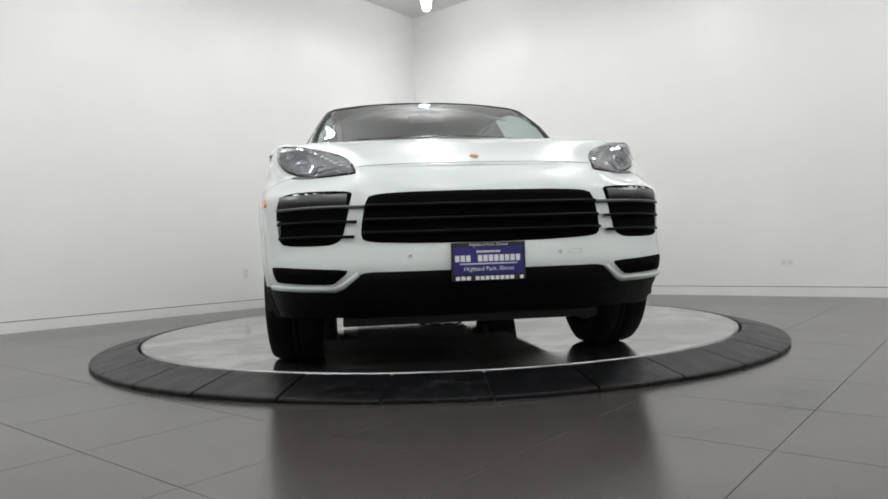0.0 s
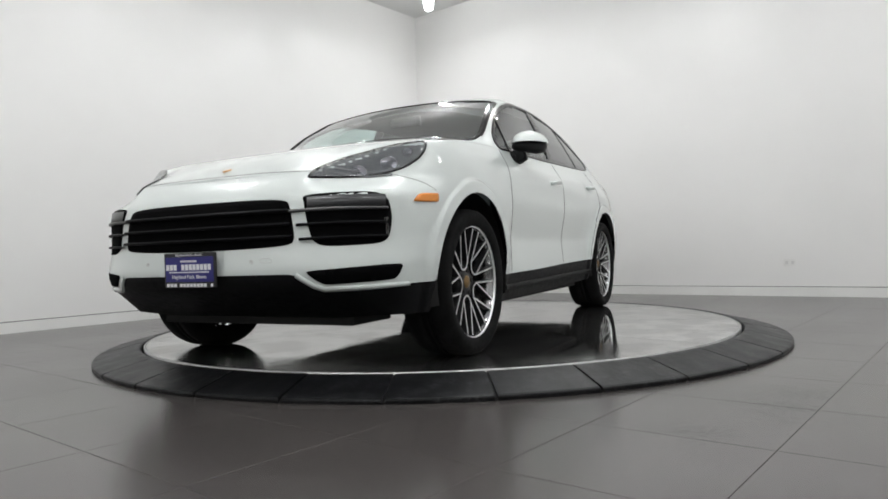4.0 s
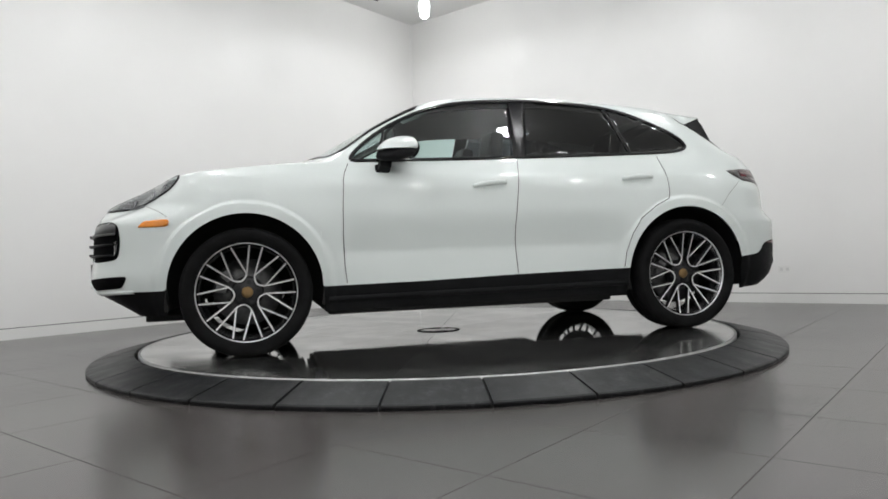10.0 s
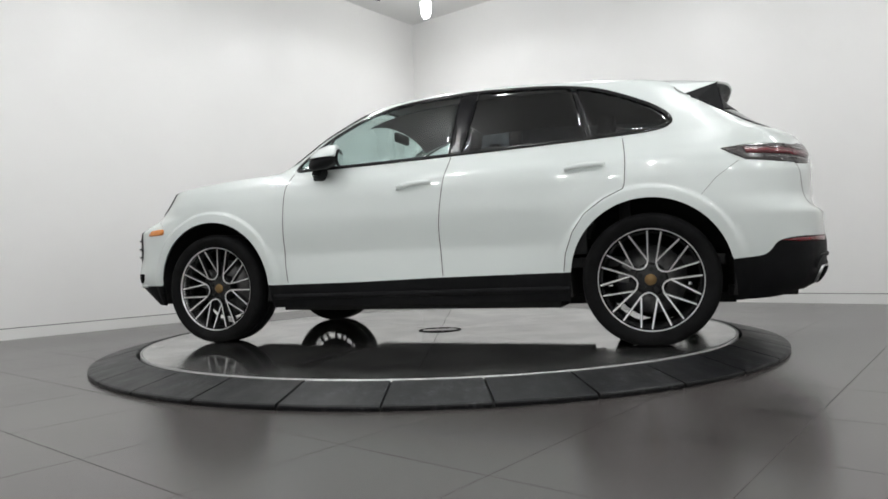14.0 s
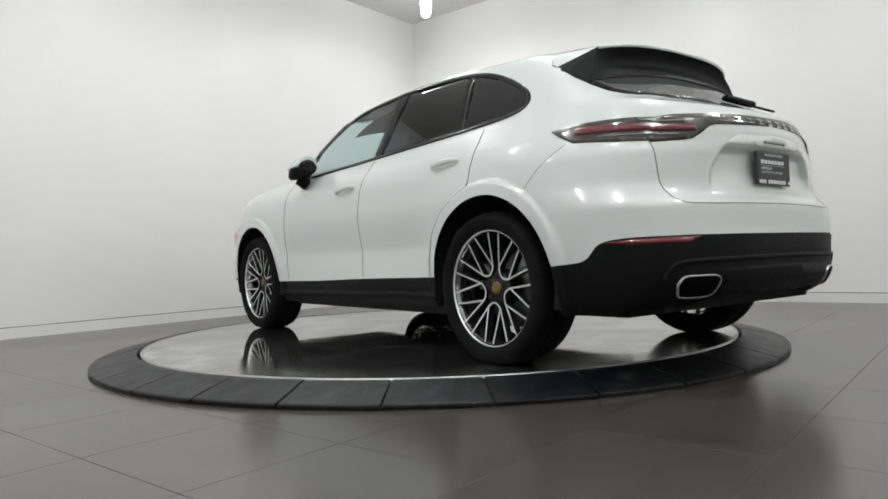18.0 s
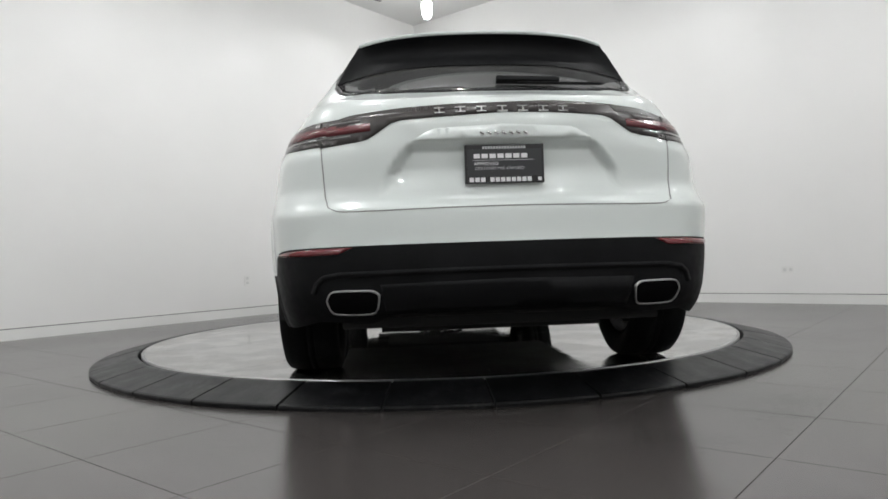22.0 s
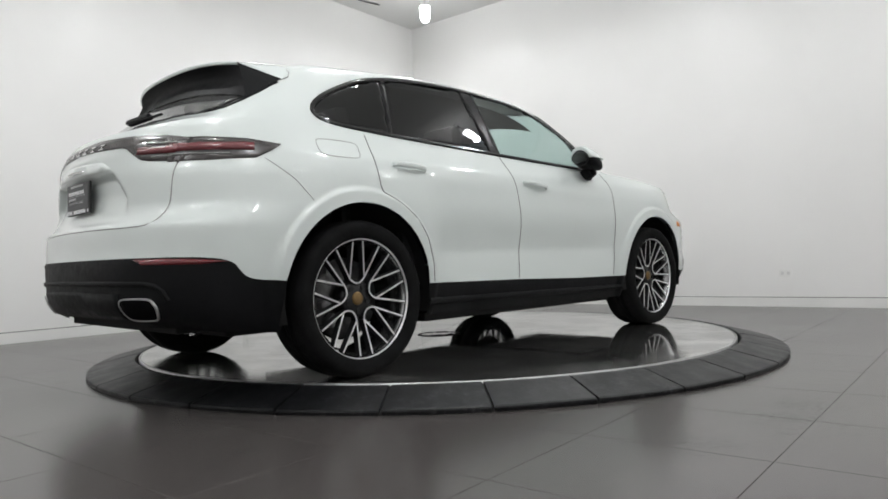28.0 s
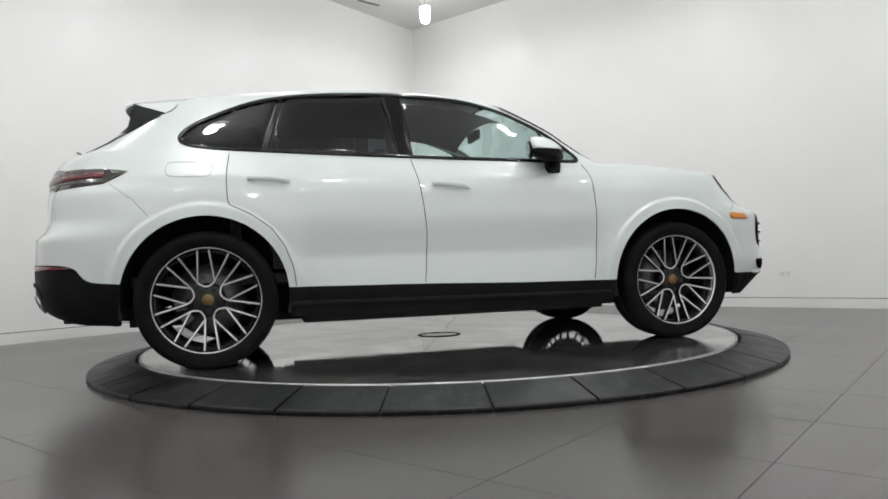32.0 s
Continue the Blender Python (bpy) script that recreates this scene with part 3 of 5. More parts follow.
def plate_recess(v):
    """The hollow of the tailgate in which the number plate hangs."""
    x, y, z = v
    if x > -2.2:
        return v
    edge = float(np.interp(z, [0.76, 0.869, 0.986], [0.46, 0.44, 0.351]))
    deep = 0.034 * float(step(edge + 0.014, edge - 0.010, abs(y)) * step(0.983, 0.967, z) * step(0.77, 0.90, z))
    return (x + deep, y, z)


SHELL_V = [plate_recess(v) for v in SHELL_V]
CLAD_V, CLAD_F = shell(Z_LOW, Z_EDGE, 12)
UP_V, UP_F = both_sides(UPPER)


def tree(*sets):
    verts, faces = [], []
    for v, f in sets:
        n = len(verts)
        verts += v
        faces += [tuple(n + i for i in q) for q in f]
    return BVHTree.FromPolygons(verts, faces)


BODY = tree((SHELL_V, SHELL_F), (CLAD_V, CLAD_F), (UP_V, UP_F))
SIDE, FRONT, REAR, TOP = Vector((0, 1, 0)), Vector((1, 0, 0)), Vector((-1, 0, 0)), Vector((0, 0, 1))


def cast(p, d, off, skin=None):
    """The point of the body met from outside along -d at p, raised by off."""
    start = Vector(p) + d * (3.2 - Vector(p).dot(d))
    if abs(start.y) < 0.0005:
        start.y = 0.0005
    hit, normal, _, _ = (skin or BODY).ray_cast(start, -d)
    if hit is None:
        hit, normal, _, _ = (skin or BODY).find_nearest(Vector(p))
    if normal.dot(d) < 0:
        normal = -normal
    return hit + normal * off


def frame_of(d):
    a = Vector((0, 0, 1)).cross(d) if abs(d.z) < 0.9 else Vector((1, 0, 0))
    a.normalize()
    return a, d.cross(a)


def rounded(points, amount=0.25, times=2):
    """A closed outline with its corners cut round."""
    pts = [Vector(p) for p in points]
    for _ in range(times):
        out = []
        for i, p in enumerate(pts):
            a, b = pts[i - 1], pts[(i + 1) % len(pts)]
            out += [p.lerp(a, amount), p.lerp(b, amount)]
        pts = out
        amount = 0.25
    return pts


def dense(points, gap, closed=True):
    out = []
    n = len(points)
    for i in range(n if closed else n - 1):
        a, b = Vector(points[i]), Vector(points[(i + 1) % n])
        k = max(1, int((b - a).length / gap))
        out += [a.lerp(b, j / k) for j in range(k)]
    if not closed:
        out.append(Vector(points[-1]))
    return out


def drape(points, d, off=0.003, gap=0.02, thick=0.0, skin=None):
    """Verts and faces of a panel with that outline, laid on the body along d, with turned-down rims."""
    d = d.normalized()
    a, b = frame_of(d)
    rim = dense(points, gap)
    flat = [Vector((p.dot(a), p.dot(b))) for p in rim]
    lo = Vector((min(p.x for p in flat), min(p.y for p in flat)))
    hi = Vector((max(p.x for p in flat), max(p.y for p in flat)))
    poly = [(p.x, p.y) for p in flat]

    def inside(x, y):
        hit = False
        for (x0, y0), (x1, y1) in zip(poly, poly[1:] + poly[:1]):
            if (y0 > y) != (y1 > y) and x < (x1 - x0) * (y - y0) / (y1 - y0) + x0:
                hit = not hit
        return hit

    inner = []
    y = lo.y + gap / 2
    while y < hi.y:
        x = lo.x + gap / 2
        while x < hi.x:
            if inside(x, y) and min((x - px) ** 2 + (y - py) ** 2 for px, py in poly) > (0.45 * gap) ** 2:
                inner.append(Vector((x, y)))
            x += gap
        y += gap
    n = len(flat)
    pts, _, tris, _, _, _ = delaunay_2d_cdt(flat + inner, [(i, (i + 1) % n) for i in range(n)], [], 1, 1e-5)
    verts = []
    for p in pts:
        base = a * p.x + b * p.y
        verts.append(cast(base, d, off, skin))
    faces = []
    for t in tris:
        t = list(t)
        p, q, r = (Vector(pts[i]) for i in t[:3])
        if (q - p).x * (r - p).y - (q - p).y * (r - p).x < 0:
            t.reverse()
        faces.append(tuple(t))
    # rim, turned down into the body
    count = {}
    for f in faces:
        for i in range(len(f)):
            e = (f[i], f[(i + 1) % len(f)])
            count[e] = 1
    low = {}
    for (i, j) in list(count):
        if (j, i) not in count:
            for k in (i, j):
                if k not in low:
                    base = a * pts[k][0] + b * pts[k][1]
                    low[k] = len(verts)
                    verts.append(cast(base, d, -0.004 - thick, skin))
            faces.append((j, i, low[i], low[j]))
    return verts, faces


def strip(points, d, width, off=0.003, gap=0.02, closed=False, skin=None):
    """A thin band along a line, laid on the body."""
    d = d.normalized()
    a, b = frame_of(d)
    pts = dense(points, gap, closed)
    flat = [Vector((p.dot(a), p.dot(b))) for p in pts]
    n = len(flat)
    verts, faces = [], []
    for i, p in enumerate(flat):
        q, r = (flat[i - 1], flat[(i + 1) % n]) if closed else (flat[max(0, i - 1)], flat[min(n - 1, i + 1)])
        t = (r - q).normalized()
        s = Vector((-t.y, t.x)) * width / 2
        for w, o in ((s * 1.0, -0.003), (s * 0.96, off), (s * -0.96, off), (s * -1.0, -0.003)):
            base = a * (p.x + w.x) + b * (p.y + w.y)
            verts.append(cast(base, d, o, skin))
    m = n if closed else n - 1
    for i in range(m):
        j = (i + 1) % n
        for k in range(3):
            faces.append((i * 4 + k, i * 4 + k + 1, j * 4 + k + 1, j * 4 + k)[::-1])
    return verts, faces


def mirrored(data):
    v, f = data
    return [(p[0], -p[1], p[2]) for p in v], [q[::-1] for q in f]


def xz(*pts):
    return [Vector((x - 0.012 * (x > 1.5) - 0.008 * (x < -1.5), 1.0, z * 0.994)) for x, z in pts]


def yz(*pts):
    return [Vector((0.0, y * 0.98, z * 0.992)) for y, z in pts]


car = new("car")
tagged(car, "white five-door SUV with black lower cladding on the turntable", "car")


def pair(name, data, mat, label="", parent=None, smooth=True):
    """A part and its mirror image on the other side."""
    one = thing(name, *data, mat, smooth, parent or car, label)
    two = thing(name, *mirrored(data), mat, smooth, parent or car, label)
    return one, two


def one(name, data, mat, label="", parent=None, smooth=True):
    return thing(name, *data, mat, smooth, parent or car, label)


# outlines of the glass, on the flank
WINDOW = xz((0.835, 1.160), (0.70, 1.162), (0.44, 1.168), (0.0, 1.178), (-0.29, 1.188), (-0.72, 1.203), (-1.09, 1.218), (-1.44, 1.236), (-1.545, 1.256),
            (-1.585, 1.290), (-1.555, 1.345), (-1.47, 1.41), (-1.36, 1.465), (-1.25, 1.515), (-1.13, 1.555), (-0.95, 1.588), (-0.76, 1.604), (-0.50, 1.612),
            (-0.30, 1.610), (-0.11, 1.600), (0.07, 1.580), (0.18, 1.558), (0.365, 1.502), (0.55, 1.408), (0.66, 1.335), (0.77, 1.243))
WINDOW = rounded(WINDOW, 0.22, 2)


def in_outline(poly, u, v):
    hit = False
    for (x0, y0), (x1, y1) in zip(poly, poly[1:] + poly[:1]):
        if (y0 > v) != (y1 > v) and u < (x1 - x0) * (v - y0) / (y1 - y0) + x0:
            hit = not hit
    return hit


WIN2 = [(p.x, p.z) for p in WINDOW]
SHIELD_SIDE = ((0.965, 0.715), (0.92, 0.750), (0.87, 0.755), (0.78, 0.745), (0.667, 0.722), (0.55, 0.698), (0.36, 0.663), (0.345, 0.645))
SHIELD = [Vector((1.035 - 0.05 * (y / 0.64) ** 2, y, 0)) for y in (-0.64, -0.35, 0.0, 0.35, 0.64)] + [Vector((x, y, 0)) for x, y in SHIELD_SIDE] \
    + [Vector((0.325, y, 0)) for y in (0.35, 0.0, -0.35)] + [Vector((x, -y, 0)) for x, y in SHIELD_SIDE[::-1]]
SHIELD2 = [(p.x, p.y) for p in SHIELD]
BACK_SIDE = ((-2.190, 0.25), (-2.150, 0.45), (-2.075, 0.575), (-1.985, 0.632), (-1.88, 0.648), (-1.70, 0.630))
BACK = [Vector((-2.202, 0, 0))] + [Vector((x, y, 0)) for x, y in BACK_SIDE] + [Vector((-1.70, 0, 0))] + [Vector((x, -y, 0)) for x, y in BACK_SIDE[::-1]]
BACK2 = [(p.x + 0.03, p.y * 0.95) for p in BACK]


FRONT_GAP = [(0.41, 0.868), (0.52, 0.880), (0.70, 0.884), (0.85, 0.882), (1.03, 0.872), (1.08, 0.862), (1.14, 0.835)]
MIDDLE_GAP = [(0.43, -0.226), (0.55, -0.217), (0.66, -0.211), (0.74, -0.213), (0.88, -0.228), (1.04, -0.25), (1.17, -0.275), (1.615, -0.34)]
REAR_GAP = [(0.44, -0.972), (0.54, -0.985), (0.665, -1.03), (0.765, -1.10), (0.845, -1.21), (0.878, -1.28), (0.93, -1.328), (1.04, -1.333), (1.20, -1.318)]


def along(gap, z):
    return float(np.interp(z, [p[0] for p in gap], [p[1] for p in gap]))


def panel_of(c, row):
    """The panel to which a face of the painted skin belongs; row is its row above the shoulder, or None below it."""
    x, a, z = c[0], abs(c[1]), c[2]
    side = "left" if c[1] > 0 else "right"
    if row is not None:
        if x > 0.95:
            return ("bonnet", "") if a < 0.74 else ("front_wing", side)
        if x < -1.50 and (row >= 16 or a < 0.60):
            return ("tailgate", "") if x < -1.66 else ("roof", "")
        if row >= 17:
            return ("roof", "")
    elif x > 1.2 and z > 0.925 and a < 0.60:
        return ("bonnet", "")
    elif x < -2.2 and z > 0.731 and a < 0.683:
        return ("tailgate", "")
    if x > along(FRONT_GAP, z):
        seam = np.interp(x, [1.70, 1.88, 1.93, 2.02, 2.2], [0.56, 0.825, 0.86, 0.905, 0.925])
        return ("front_bumper", "") if x > 1.7 and z < seam else ("front_wing", side)
    if x > along(MIDDLE_GAP, z):
        return ("front_door", side)
    if x > along(REAR_GAP, z):
        return ("rear_door", side)
    seam = np.interp(-x, [1.66, 1.74, 1.80, 1.92, 2.2, 2.25], [0.55, 0.86, 0.93, 1.02, 1.02, 0.98])
    return ("rear_bumper", "") if x < -1.66 and z < seam and row is None else ("rear_wing", side)


PANEL_LABELS = {"bonnet": "glossy white bonnet with a soft crown", "roof": "glossy white roof panel", "tailgate": "white tailgate with a plate recess",
                "front_bumper": "white front bumper skin", "rear_bumper": "white rear bumper skin", "front_wing": "white front wing with a flared arch",
                "rear_wing": "white rear wing with a flared arch", "front_door": "white front door", "rear_door": "white rear door"}
PANELS = {}


def body():
    n = len(SHELL_V)
    verts = SHELL_V + UP_V
    # normals of the whole skin, shared where panels meet
    flat = np.array(verts)
    quads = np.array(SHELL_F + [tuple(n + i for i in f) for f in UP_F])
    p = flat[quads]
    face_n = np.cross(p[:, 2] - p[:, 0], p[:, 3] - p[:, 1])
    _, key = np.unique(np.round(flat, 4), axis=0, return_inverse=True)
    key = key.ravel()
    total = np.zeros((key.max() + 1, 3))
    for k in range(4):
        np.add.at(total, key[quads[:, k]], face_n)
    normals = total[key] / np.maximum(np.linalg.norm(total[key], axis=1, keepdims=True), 1e-9)
    groups = {}
    for f in SHELL_F:
        c = [sum(SHELL_V[i][k] for i in f) / 4 for k in range(3)]
        groups.setdefault(panel_of(c, None), []).append(f)
    half, wide = len(UP_F) // 2, len(UPPER[0]) - 1
    for q, f in enumerate(UP_F):
        c = [sum(UP_V[i][k] for i in f) / 4 for k in range(3)]
        if abs(c[1]) > 0.55 and in_outline(WIN2, c[0], c[2]):
            continue
        if c[2] > 1.2 and in_outline(SHIELD2, c[0], c[1]):
            continue
        if c[0] < -1.66 and c[2] > 1.20 and in_outline(BACK2, c[0], c[1]):
            continue
        groups.setdefault(panel_of(c, (q % half) // wide), []).append(tuple(n + i for i in f))
    for (name, side), faces in groups.items():
        used = sorted({i for f in faces for i in f})
        place = {i: k for k, i in enumerate(used)}
        ob = one(name, ([verts[i] for i in used], [tuple(place[i] for i in f) for f in faces]), PAINT, PANEL_LABELS[name])
        ob.data.normals_split_custom_set_from_vertices([tuple(normals[i]) for i in used])
        PANELS[name, side] = ob
    one("cladding", (CLAD_V, CLAD_F), PLASTIC, "matt black plastic lower cladding")


body()


def on_doors(name, data, mat, label, door):
    """A part and its mirror image, each on its own door or wing."""
    thing(name, *data, mat, True, PANELS[door, "left"], label)
    thing(name, *mirrored(data), mat, True, PANELS[door, "right"], label)


def glazing():
    # side panes, split at the pillars
    def clip(lo, hi):
        """The window outline between two slanted cuts x = lo(z), hi(z)."""
        return [p for p in dense(WINDOW, 0.01) if lo(p.z) <= p.x <= hi(p.z)]
    b1 = lambda z: -0.255 - (z - 1.19) * 0.10
    b2 = lambda z: -0.345 - (z - 1.19) * 0.16
    c1 = lambda z: -1.120 + (z - 1.21) * 0.30
    c2 = lambda z: -1.138 + (z - 1.21) * 0.30
    front, rear, quarter = clip(b1, lambda z: 9), clip(c1, b2), clip(lambda z: -9, c2)
    on_doors("front_window", drape(front, SIDE, -0.002, 0.03), GLASS, "clear side window glass", "front_door")
    on_doors("sail_post", strip(xz((0.585, 1.385), (0.615, 1.28), (0.640, 1.168)), SIDE, 0.014, 0.004, 0.02), GLOSS_BLACK, "black window divider", "front_door")
    on_doors("rear_window", drape(rear, SIDE, -0.002, 0.03), TINT, "dark tinted side window glass", "rear_door")
    on_doors("quarter_window", drape(quarter, SIDE, -0.002, 0.03), TINT, "dark tinted quarter glass", "rear_wing")
    pair("window_trim", strip(WINDOW, SIDE, 0.022, 0.003, 0.012, True), GLOSS_BLACK, "gloss black window surround")
    pillar = [Vector((b1(z), 1, z)) for z in (1.175, 1.35, 1.50, 1.615)] + [Vector((b2(z), 1, z)) for z in (1.615, 1.50, 1.35, 1.175)]
    on_doors("pillar_cover", drape(pillar, SIDE, 0.001, 0.03), PILLAR, "gloss black door pillar cover", "front_door")
    post = [Vector((c1(z) + 0.006, 1, z)) for z in (1.20, 1.35, 1.545)] + [Vector((c2(z) - 0.006, 1, z)) for z in (1.545, 1.35, 1.20)]
    on_doors("pillar_cover", drape(post, SIDE, -0.0008, 0.03), PILLAR, "", "rear_door")
    one("windscreen", drape(SHIELD, TOP, -0.001, 0.05), SCREEN, "clear curved windscreen")
    one("cowl", strip([Vector((1.060 - 0.05 * (y / 0.66) ** 2, y, 0)) for y in (-0.66, -0.4, 0.0, 0.4, 0.66)], TOP, 0.04, 0.003, 0.04), PLASTIC, "black scuttle below the windscreen")
    pair("pillar_seal", strip([Vector((x, y + 0.010, 0)) for x, y in SHIELD_SIDE[2:-1]], TOP, 0.026, 0.007, 0.02), GLOSS_BLACK, "black seal along the windscreen pillar")
    one("windscreen_trim", strip(SHIELD, TOP, 0.026, 0.003, 0.02, True), GLOSS_BLACK, "black windscreen seal")
    one("rear_glass", drape(BACK, TOP, 0.001, 0.04), REAR_TINT, "dark tinted tailgate glass", PANELS["tailgate", ""])
    pair("glass_side_trim", strip([Vector(p) for p in ((-1.70, 0.650, 0), (-1.80, 0.660, 0), (-1.90, 0.660, 0), (-1.98, 0.640, 0), (-2.05, 0.598, 0))], TOP, 0.026, 0.004, 0.02), PILLAR, "black trim beside the tailgate glass")
    one("rear_glass_trim", strip(BACK, TOP, 0.022, 0.003, 0.02, True), GLOSS_BLACK)


glazing()


def seams():
    def seam(name, pts, d=SIDE, width=0.0047, both=True):
        data = strip(pts, d, width, 0.0012, 0.02)
        if both:
            pair(name, data, SOFT_SEAM if name in ("bumper_gap", "bonnet_gap", "tailgate_gap") else SEAM)
        else:
            one(name, data, SEAM)
    seam("door_gap", xz((0.835, 1.14), (0.862, 1.08), (0.872, 1.03), (0.882, 0.85), (0.884, 0.70), (0.880, 0.52), (0.868, 0.41)))
    seam("door_gap", xz((-0.275, 1.17), (-0.25, 1.04), (-0.228, 0.88), (-0.213, 0.74), (-0.211, 0.66), (-0.217, 0.55), (-0.226, 0.43)))
    seam("door_gap", xz((-1.318, 1.20), (-1.330, 1.10), (-1.333, 1.04), (-1.328, 0.93), (-1.316, 0.895), (-1.28, 0.878), (-1.21, 0.845), (-1.10, 0.765), (-1.03, 0.665), (-0.985, 0.54), (-0.972, 0.44)))
    seam("bonnet_gap", yz((0.0, 0.930), (0.25, 0.929), (0.45, 0.924), (0.53, 0.920)), FRONT, 0.0028)
    seam("bumper_gap", xz((2.02, 0.905), (1.93, 0.86), (1.88, 0.825)), width=0.0030)
    # tailgate
    seam("tailgate_gap", yz((0.727, 1.115), (0.727, 1.0), (0.717, 0.86), (0.712, 0.80), (0.698, 0.755), (0.665, 0.738), (0.632, 0.734), (0.5, 0.733), (0.25, 0.736), (0.0, 0.738)), REAR)
    seam("bumper_gap", xz((-1.92, 1.02), (-1.80, 0.93), (-1.72, 0.838)), width=0.0030)
    pair("lamp_gap", strip(yz((0.727, 1.118), (0.728, 1.06), (0.727, 1.0)), REAR, 0.0045, 0.0065, 0.02), SEAM)
    pair("spoiler_gap", strip(xz((-1.655, 1.466), (-1.622, 1.484), (-1.604, 1.512), (-1.602, 1.540)), SIDE, 0.0024, 0.0045, 0.02), SOFT_SEAM)
    fuel = xz((-1.400, 1.146), (-1.640, 1.146), (-1.640, 1.058), (-1.415, 1.056))
    one("fuel_flap_gap", mirrored(strip(rounded(fuel, 0.14, 2), SIDE, 0.0030, 0.001, 0.02, True)), SOFT_SEAM)


seams()


def front_end():
    grille = rounded(yz((-0.475, 0.794), (0.0, 0.797), (0.475, 0.794), (0.502, 0.752), (0.524, 0.62), (0.503, 0.590), (0.30, 0.580), (0.0, 0.576), (-0.30, 0.580), (-0.503, 0.590), (-0.524, 0.62), (-0.502, 0.752)), 0.2, 2)
    g = one("grille", drape(grille, FRONT, 0.003, 0.03), GRILLE, "wide black front grille opening")
    for z, w in ((0.738, 0.497), (0.682, 0.507), (0.628, 0.515)):  # bowed bars, proud of the mesh
        one("slat", strip(yz((-w, z), (-w * 0.5, z - 0.002), (0, z - 0.002), (w * 0.5, z - 0.002), (w, z)), FRONT, 0.013, 0.026, 0.04), SLAT, parent=g)
    intake = rounded(yz((0.548, 0.806), (0.70, 0.812), (0.835, 0.812), (0.878, 0.785), (0.888, 0.70), (0.874, 0.60), (0.835, 0.584), (0.65, 0.580), (0.600, 0.605), (0.580, 0.68), (0.562, 0.77)), 0.20, 2)
    nose_corner = Vector((1.0, 0.42, 0)).normalized()

    def on_corner(pts):
        """Lift points given from the front on to the body."""
        return [cast(p, FRONT, 0.0) for p in pts]
    ring = on_corner(intake)
    left, right = pair("side_intake", drape(ring, nose_corner, 0.003, 0.03), GRILLE, "black side air intake")
    for z, y0, y1, mat in ((0.775, 0.575, 0.868, TURN_PANEL), (0.741, 0.50, 0.874, SLAT_EDGE), (0.681, 0.534, 0.872, SLAT), (0.619, 0.546, 0.868, SLAT)):
        wide = 0.05 if z > 0.76 else 0.012
        pts = on_corner(yz((y0, z - 0.004), ((y0 + y1) / 2, z), (y1, z)))
        data = strip(pts, nose_corner, wide, 0.007 if z > 0.76 else 0.016, 0.03)
        thing("slat", *data, mat, True, left)
        thing("slat", *mirrored(data), mat, True, right)
    data = strip(on_corner(yz((0.868, 0.70), (0.87, 0.65), (0.866, 0.62))), nose_corner, 0.012, 0.012, 0.02)
    thing("light_bar", *data, LENS, True, left)
    thing("light_bar", *mirrored(data), LENS, True, right)
    fog = rounded(yz((0.570, 0.477), (0.74, 0.487), (0.918, 0.499), (0.908, 0.460), (0.892, 0.429), (0.75, 0.421), (0.643, 0.417)), 0.12, 2)
    pair("lower_intake", drape(on_corner(fog), nose_corner, 0.003, 0.025), GRILLE, "black lower corner intake")
    lip = [cast(p, FRONT, 0) for p in yz((0.535, 0.462), (0.60, 0.414), (0.635, 0.399), (0.75, 0.401), (0.92, 0.408))]
    pair("bumper_blade", strip(lip, nose_corner, 0.018, 0.009, 0.02), PAINT, "white bumper blade")
    tow = rounded(yz((0.365, 0.538), (0.425, 0.538), (0.425, 0.518), (0.365, 0.518)), 0.25, 2)
    one("tow_cover_gap", strip(tow, FRONT, 0.0025, 0.001, 0.01, True), SENSOR, "", PANELS["front_bumper", ""])
    # headlamps
    d = Vector((0.75, 0.42, 0.52)).normalized()
    head = [Vector(p) for p in ((2.262, 0.528, 0.881), (2.210, 0.592, 0.879), (2.150, 0.649, 0.880), (2.085, 0.710, 0.887), (2.019, 0.770, 0.898), (1.948, 0.837, 0.929), (1.872, 0.872, 0.976),
                                (1.828, 0.880, 1.012), (1.800, 0.876, 1.046), (1.803, 0.855, 1.060), (1.834, 0.827, 1.060), (1.890, 0.755, 1.053), (1.960, 0.680, 1.030), (2.060, 0.600, 0.995), (2.165, 0.548, 0.945), (2.235, 0.528, 0.900))]
    head = rounded([cast(p, d, 0) for p in head], 0.2, 1)
    lamps = pair("headlamp", drape(head, d, 0.002, 0.025), HOUSING, "clear headlamp with a grey inner housing")
    lens = drape(head, d, 0.007, 0.03)
    rim = strip(head, d, 0.009, 0.006, 0.015, True)
    for k, ob in enumerate(lamps):
        fix = (lambda q: q) if k == 0 else mirrored
        thing("lens", *fix(lens), LENS, True, ob, "clear polycarbonate lens")
        thing("seal", *fix(rim), GLOSS_BLACK, True, ob)
        for (x, y, z), r in (((2.13, 0.70, 0.935), 0.040), ((2.01, 0.79, 0.975), 0.042), ((1.90, 0.83, 1.015), 0.024)):
            c = cast((x, y, z), d, 0.0015)
            turn = d.to_track_quat("Z", "Y").to_matrix().to_4x4()
            v, f = lathe([(0.0, 0.003), (r * 0.55, 0.003), (r * 0.62, 0.0045), (r * 0.9, 0.004), (r, 0.0)], 24)
            v = [Matrix.Translation(c) @ turn @ Vector(p) for p in v]
            thing("reflector", *fix(([tuple(p) for p in v], [q[::-1] for q in f])), REFLECTOR, True, ob)
